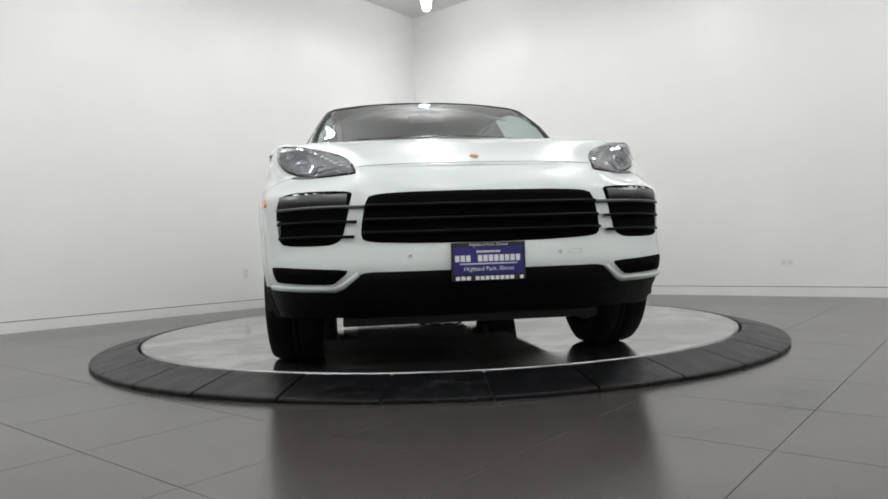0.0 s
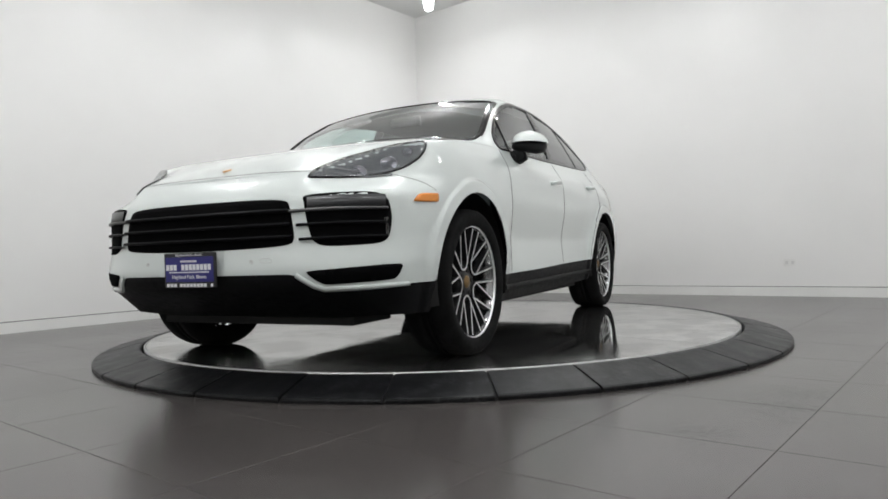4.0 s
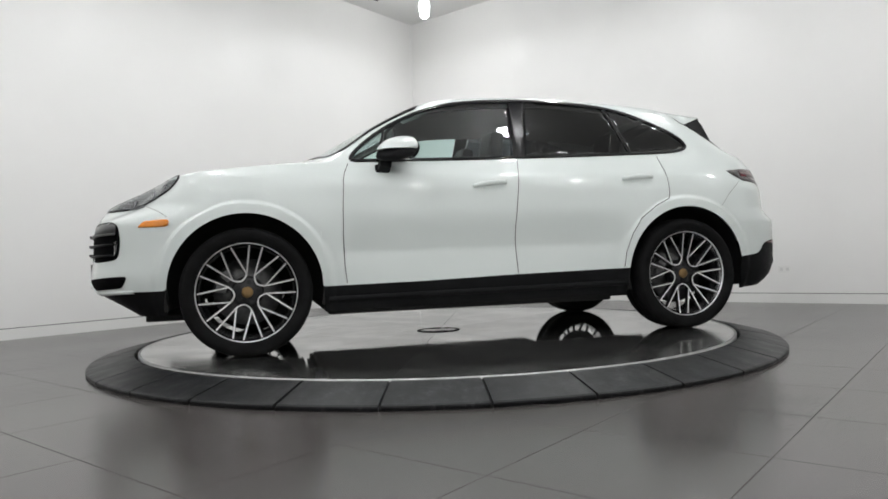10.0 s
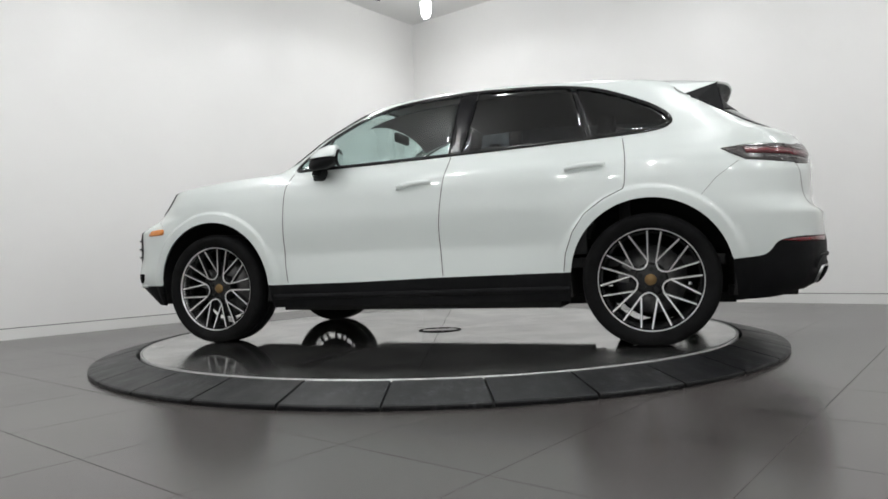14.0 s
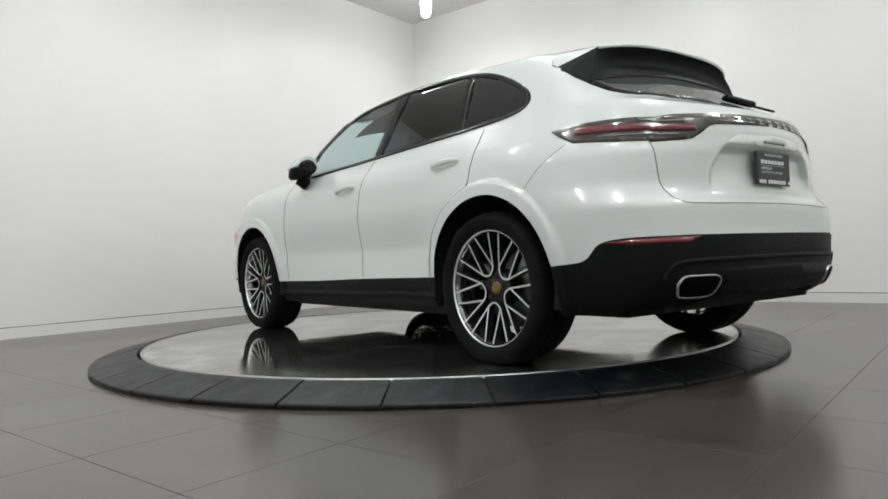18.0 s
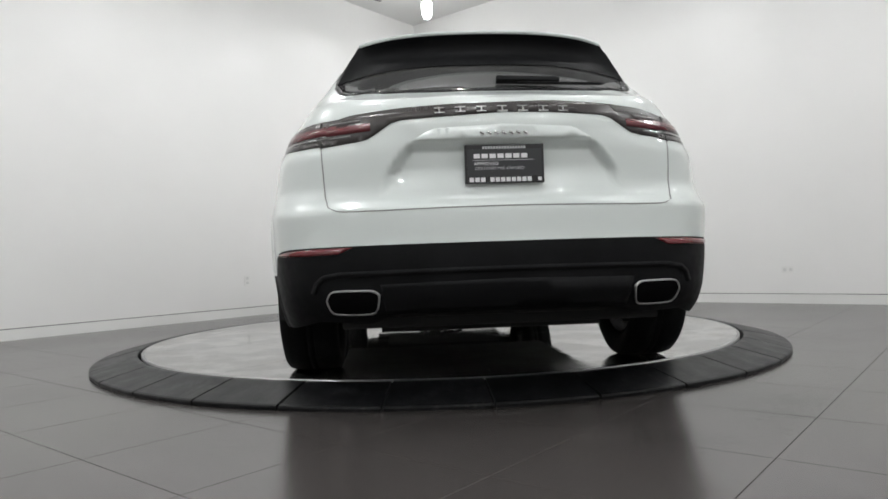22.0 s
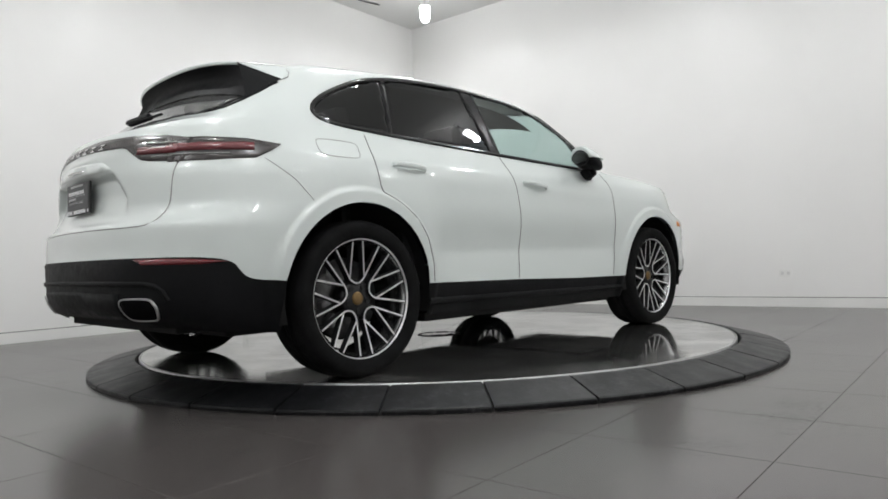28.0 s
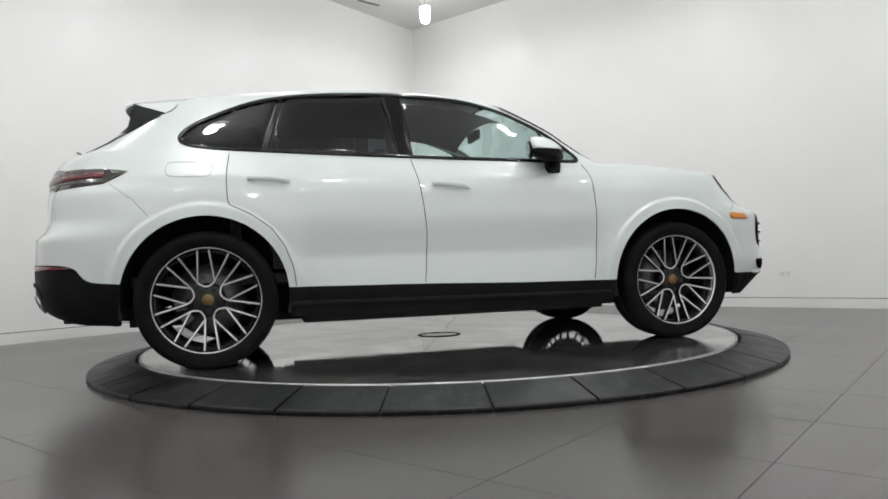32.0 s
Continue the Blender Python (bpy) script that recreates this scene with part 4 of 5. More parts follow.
        for off in (0.0, 0.035):
            bar = strip([cast(p, d, 0) for p in ((2.20, 0.62, 0.918 + off), (2.13, 0.74, 0.915 + off), (2.05, 0.83, 0.925 + off))], d, 0.010, 0.006, 0.02)
            thing("light_bar", *fix(bar), LAMP_BAR, True, ob)
    marker = rounded(xz((2.045, 0.768), (2.005, 0.806), (1.868, 0.813), (1.875, 0.770)), 0.12, 2)
    pair("side_marker", drape(marker, SIDE, 0.004, 0.02), AMBER, "amber side marker lamp")
    # badge on the bonnet, a plain shield
    crest = cast((2.19, 0, 0.96), Vector((0.4, 0, 1)).normalized(), 0.002)
    bm = bmesh.new()
    bm_tube(bm, 0.027, 0.023, 0.004, segments=6)
    bmesh.ops.transform(bm, matrix=Matrix.Translation(crest) @ Vector((0.35, 0, 1)).to_track_quat("Z", "Y").to_matrix().to_4x4() @ Matrix.Diagonal((0.8, 1.15, 1, 1)), verts=bm.verts)
    part("badge", bm, AMBER_METAL, car, "small gold bonnet badge")
    for s in (1, -1):
        v, f = lathe([(0.0, 0.001), (0.008, 0.001), (0.0095, 0.003), (0.0105, 0.0)], 16)
        turn = FRONT.to_track_quat("Z", "Y").to_matrix().to_4x4()
        c = cast((2.4, 0.315 * s, 0.52), FRONT, 0.0)
        thing("parking_sensor", [tuple(Matrix.Translation(c) @ turn @ Vector(p)) for p in v], [q[::-1] for q in f], SENSOR, True, PANELS["front_bumper", ""])


SLAT = material("grille_slat", (0.005, 0.005, 0.006), 0.4, spec=0.08)
SLAT_EDGE = material("slat_edge", (0.10, 0.10, 0.10), 0.4, 0.6)
LAMP_BAR = material("lamp_bar", (0.17, 0.17, 0.18), 0.3, 0.6)
REFLECTOR = material("lamp_reflector", (0.15, 0.15, 0.165), 0.25, 1.0)
HOUSING = varied("lamp_housing", (0.06, 0.062, 0.066), (0.13, 0.132, 0.138), 7, (0.32, 0.5), metal=0.25)
TURN_PANEL = material("smoked_turn_lamp", (0.035, 0.036, 0.038), 0.3)
SENSOR = material("sensor_face", (0.55, 0.56, 0.55), 0.4)
AMBER_METAL = material("gold_badge", (0.50, 0.27, 0.10), 0.35, 0.4)
front_end()


LAMP_GREY = material("lamp_grey", (0.12, 0.115, 0.115), 0.2, 0.0, 1.0)


def rear_end():
    # light strip across the tailgate
    top = [(0.775, 1.078), (0.728, 1.104), (0.60, 1.128), (0.43, 1.138), (0.2, 1.145), (0.0, 1.147)]
    low = [(0.0, 1.096), (0.2, 1.095), (0.40, 1.088), (0.44, 1.078), (0.50, 1.040), (0.535, 1.020), (0.58, 1.012), (0.726, 1.002)]
    full = yz(*top[1:]) + [Vector((0, -y, z)) for y, z in top[1:][::-1][1:]] + [Vector((0, -y, z)) for y, z in low[::-1]] + yz(*low[1:])
    bar = one("light_strip", drape(full, REAR, 0.004, 0.03), SMOKED, "smoked red light strip across the tailgate")
    tail_d = Vector((-0.62, 0.78, 0.0)).normalized()
    tip = [Vector(p) for p in ((-2.30, 0.695, 1.108), (-2.17, 0.80, 1.110), (-2.0, 0.88, 1.103), (-1.862, 0.92, 1.085), (-1.90, 0.915, 1.055), (-1.97, 0.90, 1.015), (-2.13, 0.82, 1.002), (-2.28, 0.70, 1.000))]
    lamps = pair("tail_lamp", drape(tip, tail_d, 0.004, 0.02), SMOKED, "red and smoked tail lamp")
    for k, ob in enumerate(lamps):
        fix = (lambda q: q) if k == 0 else mirrored
        data = strip([Vector(p) for p in ((-2.28, 0.70, 1.062), (-2.15, 0.81, 1.064), (-1.98, 0.895, 1.066))], tail_d, 0.034, 0.008, 0.02)
        thing("light_bar", *fix(data), RED_LENS, True, ob)
        data = strip([Vector(p) for p in ((-2.27, 0.71, 1.030), (-2.15, 0.81, 1.030), (-2.07, 0.855, 1.031))], tail_d, 0.008, 0.008, 0.02)
        thing("light_bar", *fix(data), LAMP_GREY, True, ob)
    for s in (1, -1):
        for z, y0, y1, w in ((1.068, 0.52, 0.70, 0.030),):
            data = strip(yz((s * y0, z), (s * (y0 + y1) / 2, z - 0.002), (s * y1, z - 0.004)), REAR, w, 0.008, 0.02)
            thing("light_bar", *data, RED_LENS, True, bar)
        for y0, y1, z in ((0.56, 0.69, 1.098), (0.60, 0.69, 1.038)):
            data = strip(yz((s * y0, z), (s * (y0 + y1) / 2, z - 0.002), (s * y1, z - 0.004)), REAR, 0.009, 0.008, 0.02)
            thing("light_bar", *data, LAMP_GREY, True, bar)
    # raised name plate pieces on the strip, plain silver blocks
    for i in range(7):
        y = 0.247 - 0.494 * i / 6
        for z, w, hgt in ((1.127, 0.040, 0.005), (1.107, 0.040, 0.005), (1.117, 0.006, 0.022)):
            data = drape(yz((y - w / 2, z - hgt / 2), (y + w / 2, z - hgt / 2), (y + w / 2, z + hgt / 2), (y - w / 2, z + hgt / 2)), REAR, 0.008, 0.02)
            thing("badge_piece", *data, CHROME, False, bar)
    # recess over the plate
    hood = yz((0.36, 1.002), (0.30, 1.036), (0.27, 1.046), (0.0, 1.056), (-0.27, 1.046), (-0.30, 1.036), (-0.36, 1.002), (0.0, 0.998))
    one("plate_hood", drape(hood, REAR, 0.004, 0.03), PAINT, "white hood over the number plate", PANELS["tailgate", ""])
    for i in range(7):
        y = 0.085 - 0.17 * i / 6
        one("badge_piece", strip(yz((y - 0.008, 1.018), (y + 0.008, 1.026)), REAR, 0.007, 0.014, 0.02), CHROME)
    # cladding details
    pair("rear_reflector", drape([Vector(p) for p in ((-2.39, 0.60, 0.590), (-2.33, 0.75, 0.589), (-2.24, 0.85, 0.584), (-2.11, 0.91, 0.573), (-2.22, 0.87, 0.562), (-2.33, 0.75, 0.564), (-2.38, 0.66, 0.566))], Vector((-0.8, 0.6, 0)), 0.004, 0.02), REFLEX_RED, "red rear reflector")
    crease = yz((0.765, 0.42), (0.75, 0.458), (0.72, 0.482), (0.66, 0.492), (0.3, 0.497), (0.0, 0.498), (-0.3, 0.497), (-0.66, 0.492), (-0.72, 0.482), (-0.75, 0.458), (-0.765, 0.42))
    one("diffuser_edge", strip(crease, REAR, 0.020, 0.009, 0.03), PLASTIC)
    low_panel = yz((0.50, 0.45), (0.0, 0.46), (-0.50, 0.45), (-0.48, 0.34), (0.0, 0.345), (0.48, 0.34))
    one("diffuser", drape(low_panel, REAR, 0.006, 0.04), PLASTIC, "black rear diffuser panel")
    tip_ring = rounded(yz((0.690, 0.341), (0.712, 0.395), (0.690, 0.430), (0.530, 0.430), (0.502, 0.412), (0.516, 0.341)), 0.15, 2)
    cups = pair("tailpipe", strip(tip_ring, REAR, 0.006, 0.012, 0.012, True), STEEL, "chrome tailpipe surround")
    hole = drape(tip_ring, REAR, 0.010, 0.02)
    thing("pipe_mouth", *hole, GRILLE, True, cups[0])
    thing("pipe_mouth", *mirrored(hole), GRILLE, True, cups[1])


rear_end()


def spoiler():
    """Roof spoiler: white top, black underside that meets the tailgate glass, black side fins."""
    n = 36
    back = [1.0, 0.97, 0.85, 0.65, 0.40, 0.20, 0.0]
    top, under = [], []
    for k in range(n + 1):
        u = 1 - 2 * k / n
        a = abs(u)
        tip = Vector((-1.962 + 0.105 * a ** 3.0, 0.560 * u, 1.556 - 0.018 * a ** 2 - 0.010 * a ** 7))
        root = cast((-1.50 - 0.09 * a ** 3, 0.590 * u, 0), TOP, 0.003)
        foot = cast((-2.002 + 0.127 * a ** 2, 0.664 * u, 0), TOP, 0.006)
        lift = 0.012 * (1 - a ** 4)
        top.append([root.lerp(tip, t) + Vector((0, 0, lift * 4 * t * (1 - t))) for t in reversed(back)])
        hollow = 1 - a ** 6
        under.append([tip + Vector((0.006, 0, -0.014)), tip.lerp(foot, 0.3) + Vector((0.075, 0, 0.014)) * hollow, tip.lerp(foot, 0.7) + Vector((0.060, 0, 0.012)) * hollow, foot])

    def sheet(rows, flip):
        w = len(rows[0])
        verts = [tuple(p) for r in rows for p in r]
        faces = []
        for i in range(len(rows) - 1):
            for k in range(w - 1):
                f = (i * w + k, i * w + k + 1, (i + 1) * w + k + 1, (i + 1) * w + k)
                faces.append(f[::-1] if flip else f)
        return verts, faces
    rows = [r + [r[-1] + Vector((-0.002, 0, -0.008)), r[-1] + Vector((0.006, 0, -0.014))] for r in top]
    s = one("spoiler", sheet(rows, False), PAINT, "white roof spoiler")
    thing("underside", *sheet(under, False), PLASTIC, True, s, "black spoiler underside")
    for side, k in ((1, 0), (-1, n)):
        tip, foot = under[k][0] + Vector((0, 0, 0.010)), under[k][3]
        out = Vector((0, side, 0))
        nose = cast((-1.668, 0.66 * side, 1.455), out, 0.004)
        high = top[k][0]
        brow = cast((high.x, high.y + 0.02 * side, high.z - 0.02), out, 0.003)
        for name, pts, mat, label in (("fin", [nose, tip, tip.lerp(foot, 0.5), foot, cast((-1.81, 0.66 * side, 1.374), out, 0.004), cast((-1.74, 0.66 * side, 1.420), out, 0.004)], PLASTIC, "black side fin"),
                                      ("cheek", [brow, high, tip + Vector((0, 0, 0.002)), nose], PAINT, "white spoiler cheek")):
            inner = [p - Vector((0, 0.02 * side, 0.006)) for p in pts]
            m = len(pts)
            verts = [tuple(p) for p in pts + inner]
            faces = [tuple(range(m)), tuple(range(2 * m - 1, m - 1, -1))] + [(i, m + i, m + (i + 1) % m, (i + 1) % m) for i in range(m)]
            if side < 0:
                faces = [f[::-1] for f in faces]
            thing(name, verts, faces, mat, False, s, label)
    # rear wiper
    bm = bmesh.new()
    bm_box(bm, (0.034, 0.27, 0.022), (-2.160, -0.15, 1.278), 0.008, Euler((radians(2), radians(25), 0)).to_matrix().to_4x4())
    wiper = part("rear_wiper", bm, PLASTIC, car, "black rear wiper on the tailgate glass")
    bm = bmesh.new()
    bm_box(bm, (0.012, 0.36, 0.008), (-2.180, -0.28, 1.258), 0.003, Euler((radians(2), radians(25), 0)).to_matrix().to_4x4())
    part("blade", bm, TYRE, wiper)


spoiler()


BRONZE = material("bronze_cap", (0.20, 0.125, 0.05), 0.4, 0.6)


def wheel():
    """One wheel, its outer face towards +y, centre at the origin."""
    root = new("wheel")
    ro, rr = 0.378, 0.287
    prof = [(rr - 0.004, 0.108), (rr + 0.006, 0.122), (rr + 0.018, 0.128), (0.335, 0.137), (0.355, 0.132), (0.368, 0.120), (0.375, 0.095), (ro, 0.06), (ro, 0.02), (ro - 0.005, 0.018), (ro - 0.005, 0.012), (ro, 0.010),
            (ro, -0.010), (ro - 0.005, -0.012), (ro - 0.005, -0.018), (ro, -0.02), (ro, -0.06), (0.375, -0.095), (0.365, -0.120), (0.34, -0.132), (rr, -0.12), (rr - 0.02, -0.10)]
    v, f = lathe(prof, 96, "y")
    thing("tyre", v, [q[::-1] for q in f], TYRE, True, root, "black low-profile tyre")
    rim = [(rr - 0.006, 0.106), (rr - 0.003, 0.113), (rr, 0.1155), (rr + 0.003, 0.112), (rr + 0.004, 0.100)]
    v, f = lathe(rim, 96, "y")
    thing("rim_flange", v, f, SILVER, True, root, "machined bright rim edge")
    barrel = [(rr - 0.012, 0.105), (rr - 0.022, 0.09), (rr - 0.030, 0.03), (rr - 0.035, -0.10)]
    v, f = lathe(barrel, 64, "y")
    thing("rim_barrel", v, f, BARREL, True, root)
    v, f = lathe([(0.05, -0.03), (0.195, -0.03), (0.197, -0.045)], 64, "y")
    thing("brake_disc", v, f, BRAKE, True, root, "steel brake disc")
    bm = bmesh.new()
    for a in (62, 92):
        turn = Euler((0, radians(a), 0)).to_matrix().to_4x4()
        bm_box(bm, (0.050, 0.05, 0.060), turn @ Vector((0, 0.0, 0.150)), 0.010, turn)
    part("brake_caliper", bm, CALIPER, root, "grey cast brake caliper")
    v, f = lathe([(0.205, -0.055), (0.20, -0.062), (0.0, -0.062)], 48, "y")
    thing("brake_shield", v, f, WELL, False, root, "dark shield behind the brake disc")

    def bar(p, q, wide, face, deep, y0, y1):
        """A tapered bar from p to q, [face] wide in front."""
        p, q = Vector((p[0], 0, p[1])), Vector((q[0], 0, q[1]))
        t = (q - p).normalized()
        s = Vector((-t.z, 0, t.x))
        pts = []
        for c, y in ((p, y0), (q, y1)):
            pts += [c + s * wide / 2 + Vector((0, y - deep, 0)), c + s * face / 2 + Vector((0, y, 0)), c - s * face / 2 + Vector((0, y, 0)), c - s * wide / 2 + Vector((0, y - deep, 0))]
        faces = [(0, 1, 5, 4), (1, 2, 6, 5), (2, 3, 7, 6), (3, 0, 4, 7), (0, 3, 2, 1), (4, 5, 6, 7)]
        return pts, faces

    def pol(r, a):
        return (r * math.sin(radians(a)), r * math.cos(radians(a)))
    y_in, y_out = 0.078, 0.106
    for k in range(5):
        c = 72 * k + 36
        dark_v, dark_f, face_v, face_f = [], [], [], []

        def add(store_v, store_f, data):
            n = len(store_v)
            store_v += [tuple(p) for p in data[0]]
            store_f += [tuple(n + i for i in q) for q in data[1]]
        lines = [(pol(0.108, c + s * 24), pol(rr - 0.012, c + s * e)) for s in (1, -1) for e in (28.2, 6.2)]
        bend = [pol(0.108, c + 24), pol(0.092, c + 20), pol(0.078, c + 11), pol(0.073, c), pol(0.078, c - 11), pol(0.092, c - 20), pol(0.108, c - 24)]
        lines_y = [(a, b, y_in, y_out) for a, b in lines] + [(a, b, y_in, y_in) for a, b in zip(bend, bend[1:])]
        for i, (a, b, ya, yb) in enumerate(lines_y):
            add(dark_v, dark_f, bar(a, b, 0.015, 0.0105, 0.030, ya - 0.002, yb - 0.002))
            add(face_v, face_f, bar(a, b, 0.0094, 0.0084, 0.003, ya, yb))
        thing("spoke", dark_v, dark_f, DARK_ALLOY, False, root, "dark grey twin-Y spoke group")
        thing("spoke_face", face_v, face_f, SILVER, False, root, "machined silver spoke face")
    v, f = lathe([(0.0, 0.070), (0.080, 0.066), (0.092, 0.055), (0.095, 0.0)], 40, "y")
    thing("hub", v, [q[::-1] for q in f], DARK_ALLOY, True, root, "dark grey wheel hub")
    for k in range(5):
        a = radians(72 * k)
        bm = bmesh.new()
        bm_tube(bm, 0.013, 0.013, 0.012, (0.060 * math.sin(a), 0.066, 0.060 * math.cos(a)), Euler((radians(90), 0, 0)).to_matrix().to_4x4(), 12)
        part("wheel_bolt", bm, WELL, root)
    v, f = lathe([(0.0, 0.078), (0.020, 0.077), (0.030, 0.074), (0.033, 0.068)], 32, "y")
    thing("centre_cap", v, [q[::-1] for q in f], BRONZE, True, root, "bronze centre cap")
    return root


def put_wheels():
    first = wheel()
    first.parent = car
    tagged(first, "black tyre on a two-tone spoked alloy wheel")
    first.matrix_basis = pose(AXLE, 0.838, HUB_Z, 0, -12, 0)
    for x, s, spin in ((AXLE, -1, 45.6), (-AXLE, 1, -6), (-AXLE, -1, 39.4)):
        copy = copy_thing(first, pose(x, 0.838 * s, HUB_Z, 0, spin, 0 if s > 0 else 180))
        copy.parent = car


put_wheels()


def underside():
    # arch liners
    for xh in (AXLE, -AXLE):
        for s in (1, -1):
            verts, faces = [], []
            n = 24
            for i in range(n + 1):
                a = math.pi * (i / n) * 1.16 - 0.08 * math.pi
                for r, y in ((ARCH_R + 0.002, 0.955), (ARCH_R + 0.03, 0.92), (ARCH_R + 0.03, 0.56), (0.0, 0.56)):
                    verts.append((xh + r * math.cos(a), y * s, ARCH_Z + r * math.sin(a)))
            for i in range(n):
                for k in range(3):
                    f = (i * 4 + k, i * 4 + k + 1, i * 4 + k + 5, i * 4 + k + 4)
                    faces.append(f if s < 0 else f[::-1])
            thing("arch_liner", verts, faces, WELL, True, car)
    bm = bmesh.new()
    bm_box(bm, (1.90, 1.66, 0.05), (0.02, 0, 0.240), 0.01)
    bm_box(bm, (0.70, 1.0, 0.05), (1.42, 0, 0.238), 0.01)
    bm_box(bm, (0.34, 1.20, 0.04), (1.88, 0, 0.228), 0.01)
    bm_box(bm, (1.0, 1.0, 0.06), (-1.42, 0, 0.245), 0.01)
    bm_box(bm, (0.36, 1.30, 0.06), (-2.05, 0, 0.295), 0.01)
    part("underbody", bm, WELL, car, "dark underbody panels")
    for x in (AXLE, -AXLE):
        bm = bmesh.new()
        bm_tube(bm, 0.035, 0.035, 1.45, (x, 0, HUB_Z - 0.02), Euler((radians(90), 0, 0)).to_matrix().to_4x4(), 14)
        bm_box(bm, (0.08, 1.2, 0.04), (x + 0.1, 0, 0.24), 0.01)
        part("axle", bm, DARK_ALLOY, car)
    bm = bmesh.new()
    bm_box(bm, (0.30, 0.9, 0.12), (-2.10, 0, 0.36), 0.05)
    part("silencer", bm, WELL, car)
    pair("sill_step", strip(xz((0.98, 0.315), (0.4, 0.320), (-0.4, 0.328), (-1.0, 0.335)), SIDE, 0.035, 0.012, 0.05), PLASTIC, "black sill ledge")


underside()


def mirrors_and_handles():
    # mirror: swept egg with a dark lower half
    def egg(cx, cy, cz, ax, ay, az, z_cut, above):
        verts, faces = [], []
        nu, nv = 20, 12
        for i in range(nv + 1):
            th = math.pi * i / nv
            for k in range(nu):
                ph = 2 * math.pi * k / nu
                x = math.copysign(abs(math.sin(th) * math.cos(ph)) ** 0.85, math.cos(ph)) * ax
                y = math.copysign(abs(math.sin(th) * math.sin(ph)) ** 0.75, math.sin(ph)) * ay
                z = math.copysign(abs(math.cos(th)) ** 0.85, math.cos(th)) * az
                x -= 0.035 * (z / az)
                z -= 0.10 * x + (0.03 if y > 0 else 0.0) * (y / ay)
                x = max(x - 0.42 * max(y, 0.0), -0.100 - 0.28 * y)
                z = max(z, z_cut) if above else min(z, z_cut)
                verts.append((cx + x, cy + y, cz + z))
        for i in range(nv):
            for k in range(nu):
                faces.append((i * nu + k, (i + 1) * nu + k, (i + 1) * nu + (k + 1) % nu, i * nu + (k + 1) % nu))
        return verts, faces
    caps = pair("door_mirror", egg(0.552, 0.968, 1.214, 0.118, 0.106, 0.074, -0.010, True), PAINT, "white door mirror with a black base")
    low = egg(0.552, 0.966, 1.210, 0.112, 0.100, 0.066, -0.006, False)
    bm = bmesh.new()
    bm_box(bm, (0.080, 0.10, 0.085), (0.615, 0.918, 1.118), 0.032, Euler((radians(25), radians(-12), 0)).to_matrix().to_4x4())
    bm_box(bm, (0.095, 0.07, 0.06), (0.625, 0.885, 1.098), 0.022)
    base = bpy.data.meshes.new("mirror_base")
    bm.to_mesh(base)
    bm.free()
    bv, bf = [tuple(v.co) for v in base.vertices], [tuple(p.vertices) for p in base.polygons]
    edge = rounded([Vector(p) for p in ((0.440, 0.893, 1.152), (0.440, 1.075, 1.146), (0.440, 1.071, 1.262), (0.440, 0.899, 1.272))], 0.32, 3)
    mid = sum(edge, Vector()) / len(edge)
    edge = [mid + (p - mid) * 0.90 for p in edge]
    edge = [p + Vector((0.002 - 0.12 * (p.z - mid.z) - 0.28 * (p.y - mid.y), -0.017, 0)) for p in edge]
    mid = sum(edge, Vector()) / len(edge)
    inner = [mid + (p - mid) * 0.93 for p in edge]
    n = len(edge)
    shell_rim = [p + Vector((0.014, 0, 0)) for p in edge]
    rim = ([tuple(p) for p in shell_rim + edge + [q - Vector((0.004, 0, 0)) for q in inner]],
           [(r * n + i, r * n + (i + 1) % n, (r + 1) * n + (i + 1) % n, (r + 1) * n + i) for r in range(2) for i in range(n)])
    pane = ([tuple(p - Vector((0.003, 0, 0))) for p in inner], [tuple(range(n))])
    for k, ob in enumerate(caps):
        fix = (lambda q: q) if k == 0 else mirrored
        thing("lower_housing", *fix(low), PLASTIC, True, ob)
        thing("base", *fix((bv, bf)), PLASTIC, False, ob)
        thing("mirror_glass", *fix(pane), MIRROR, False, ob)
        thing("glass_rim", *fix(rim), PLASTIC, False, ob)
    for x0, z0, x1, z1 in ((0.062, 0.985, -0.165, 1.008), (-0.990, 1.026, -1.222, 1.040)):
        n = 16
        verts, faces = [], []
        for i in range(n + 1):
            t = i / n
            x, z = x0 + (x1 - x0) * t, z0 + (z1 - z0) * t + 0.006 * math.sin(math.pi * t)
            c = cast((x, 1, z), SIDE, 0.0)
            out = 0.030 * min(1.0, 5 * t, 5 * (1 - t)) ** 0.5
            hgt = 0.012 + 0.005 * math.sin(math.pi * t)
            for a in range(8):
                an = 2 * math.pi * a / 8
                verts.append((c.x, c.y + out + 0.008 * math.cos(an), c.z + hgt * math.sin(an)))
        for i in range(n):
            for a in range(8):
                faces.append((i * 8 + a, i * 8 + (a + 1) % 8, (i + 1) * 8 + (a + 1) % 8, (i + 1) * 8 + a))
        faces += [tuple(range(8))[::-1], tuple(n * 8 + a for a in range(8))]
        on_doors("door_handle", (verts, faces), PAINT, "body-coloured door handle", "front_door" if x0 > 0 else "rear_door")


MIRROR = material("mirror_glass", (0.5, 0.51, 0.52), 0.03, 1.0)
mirrors_and_handles()


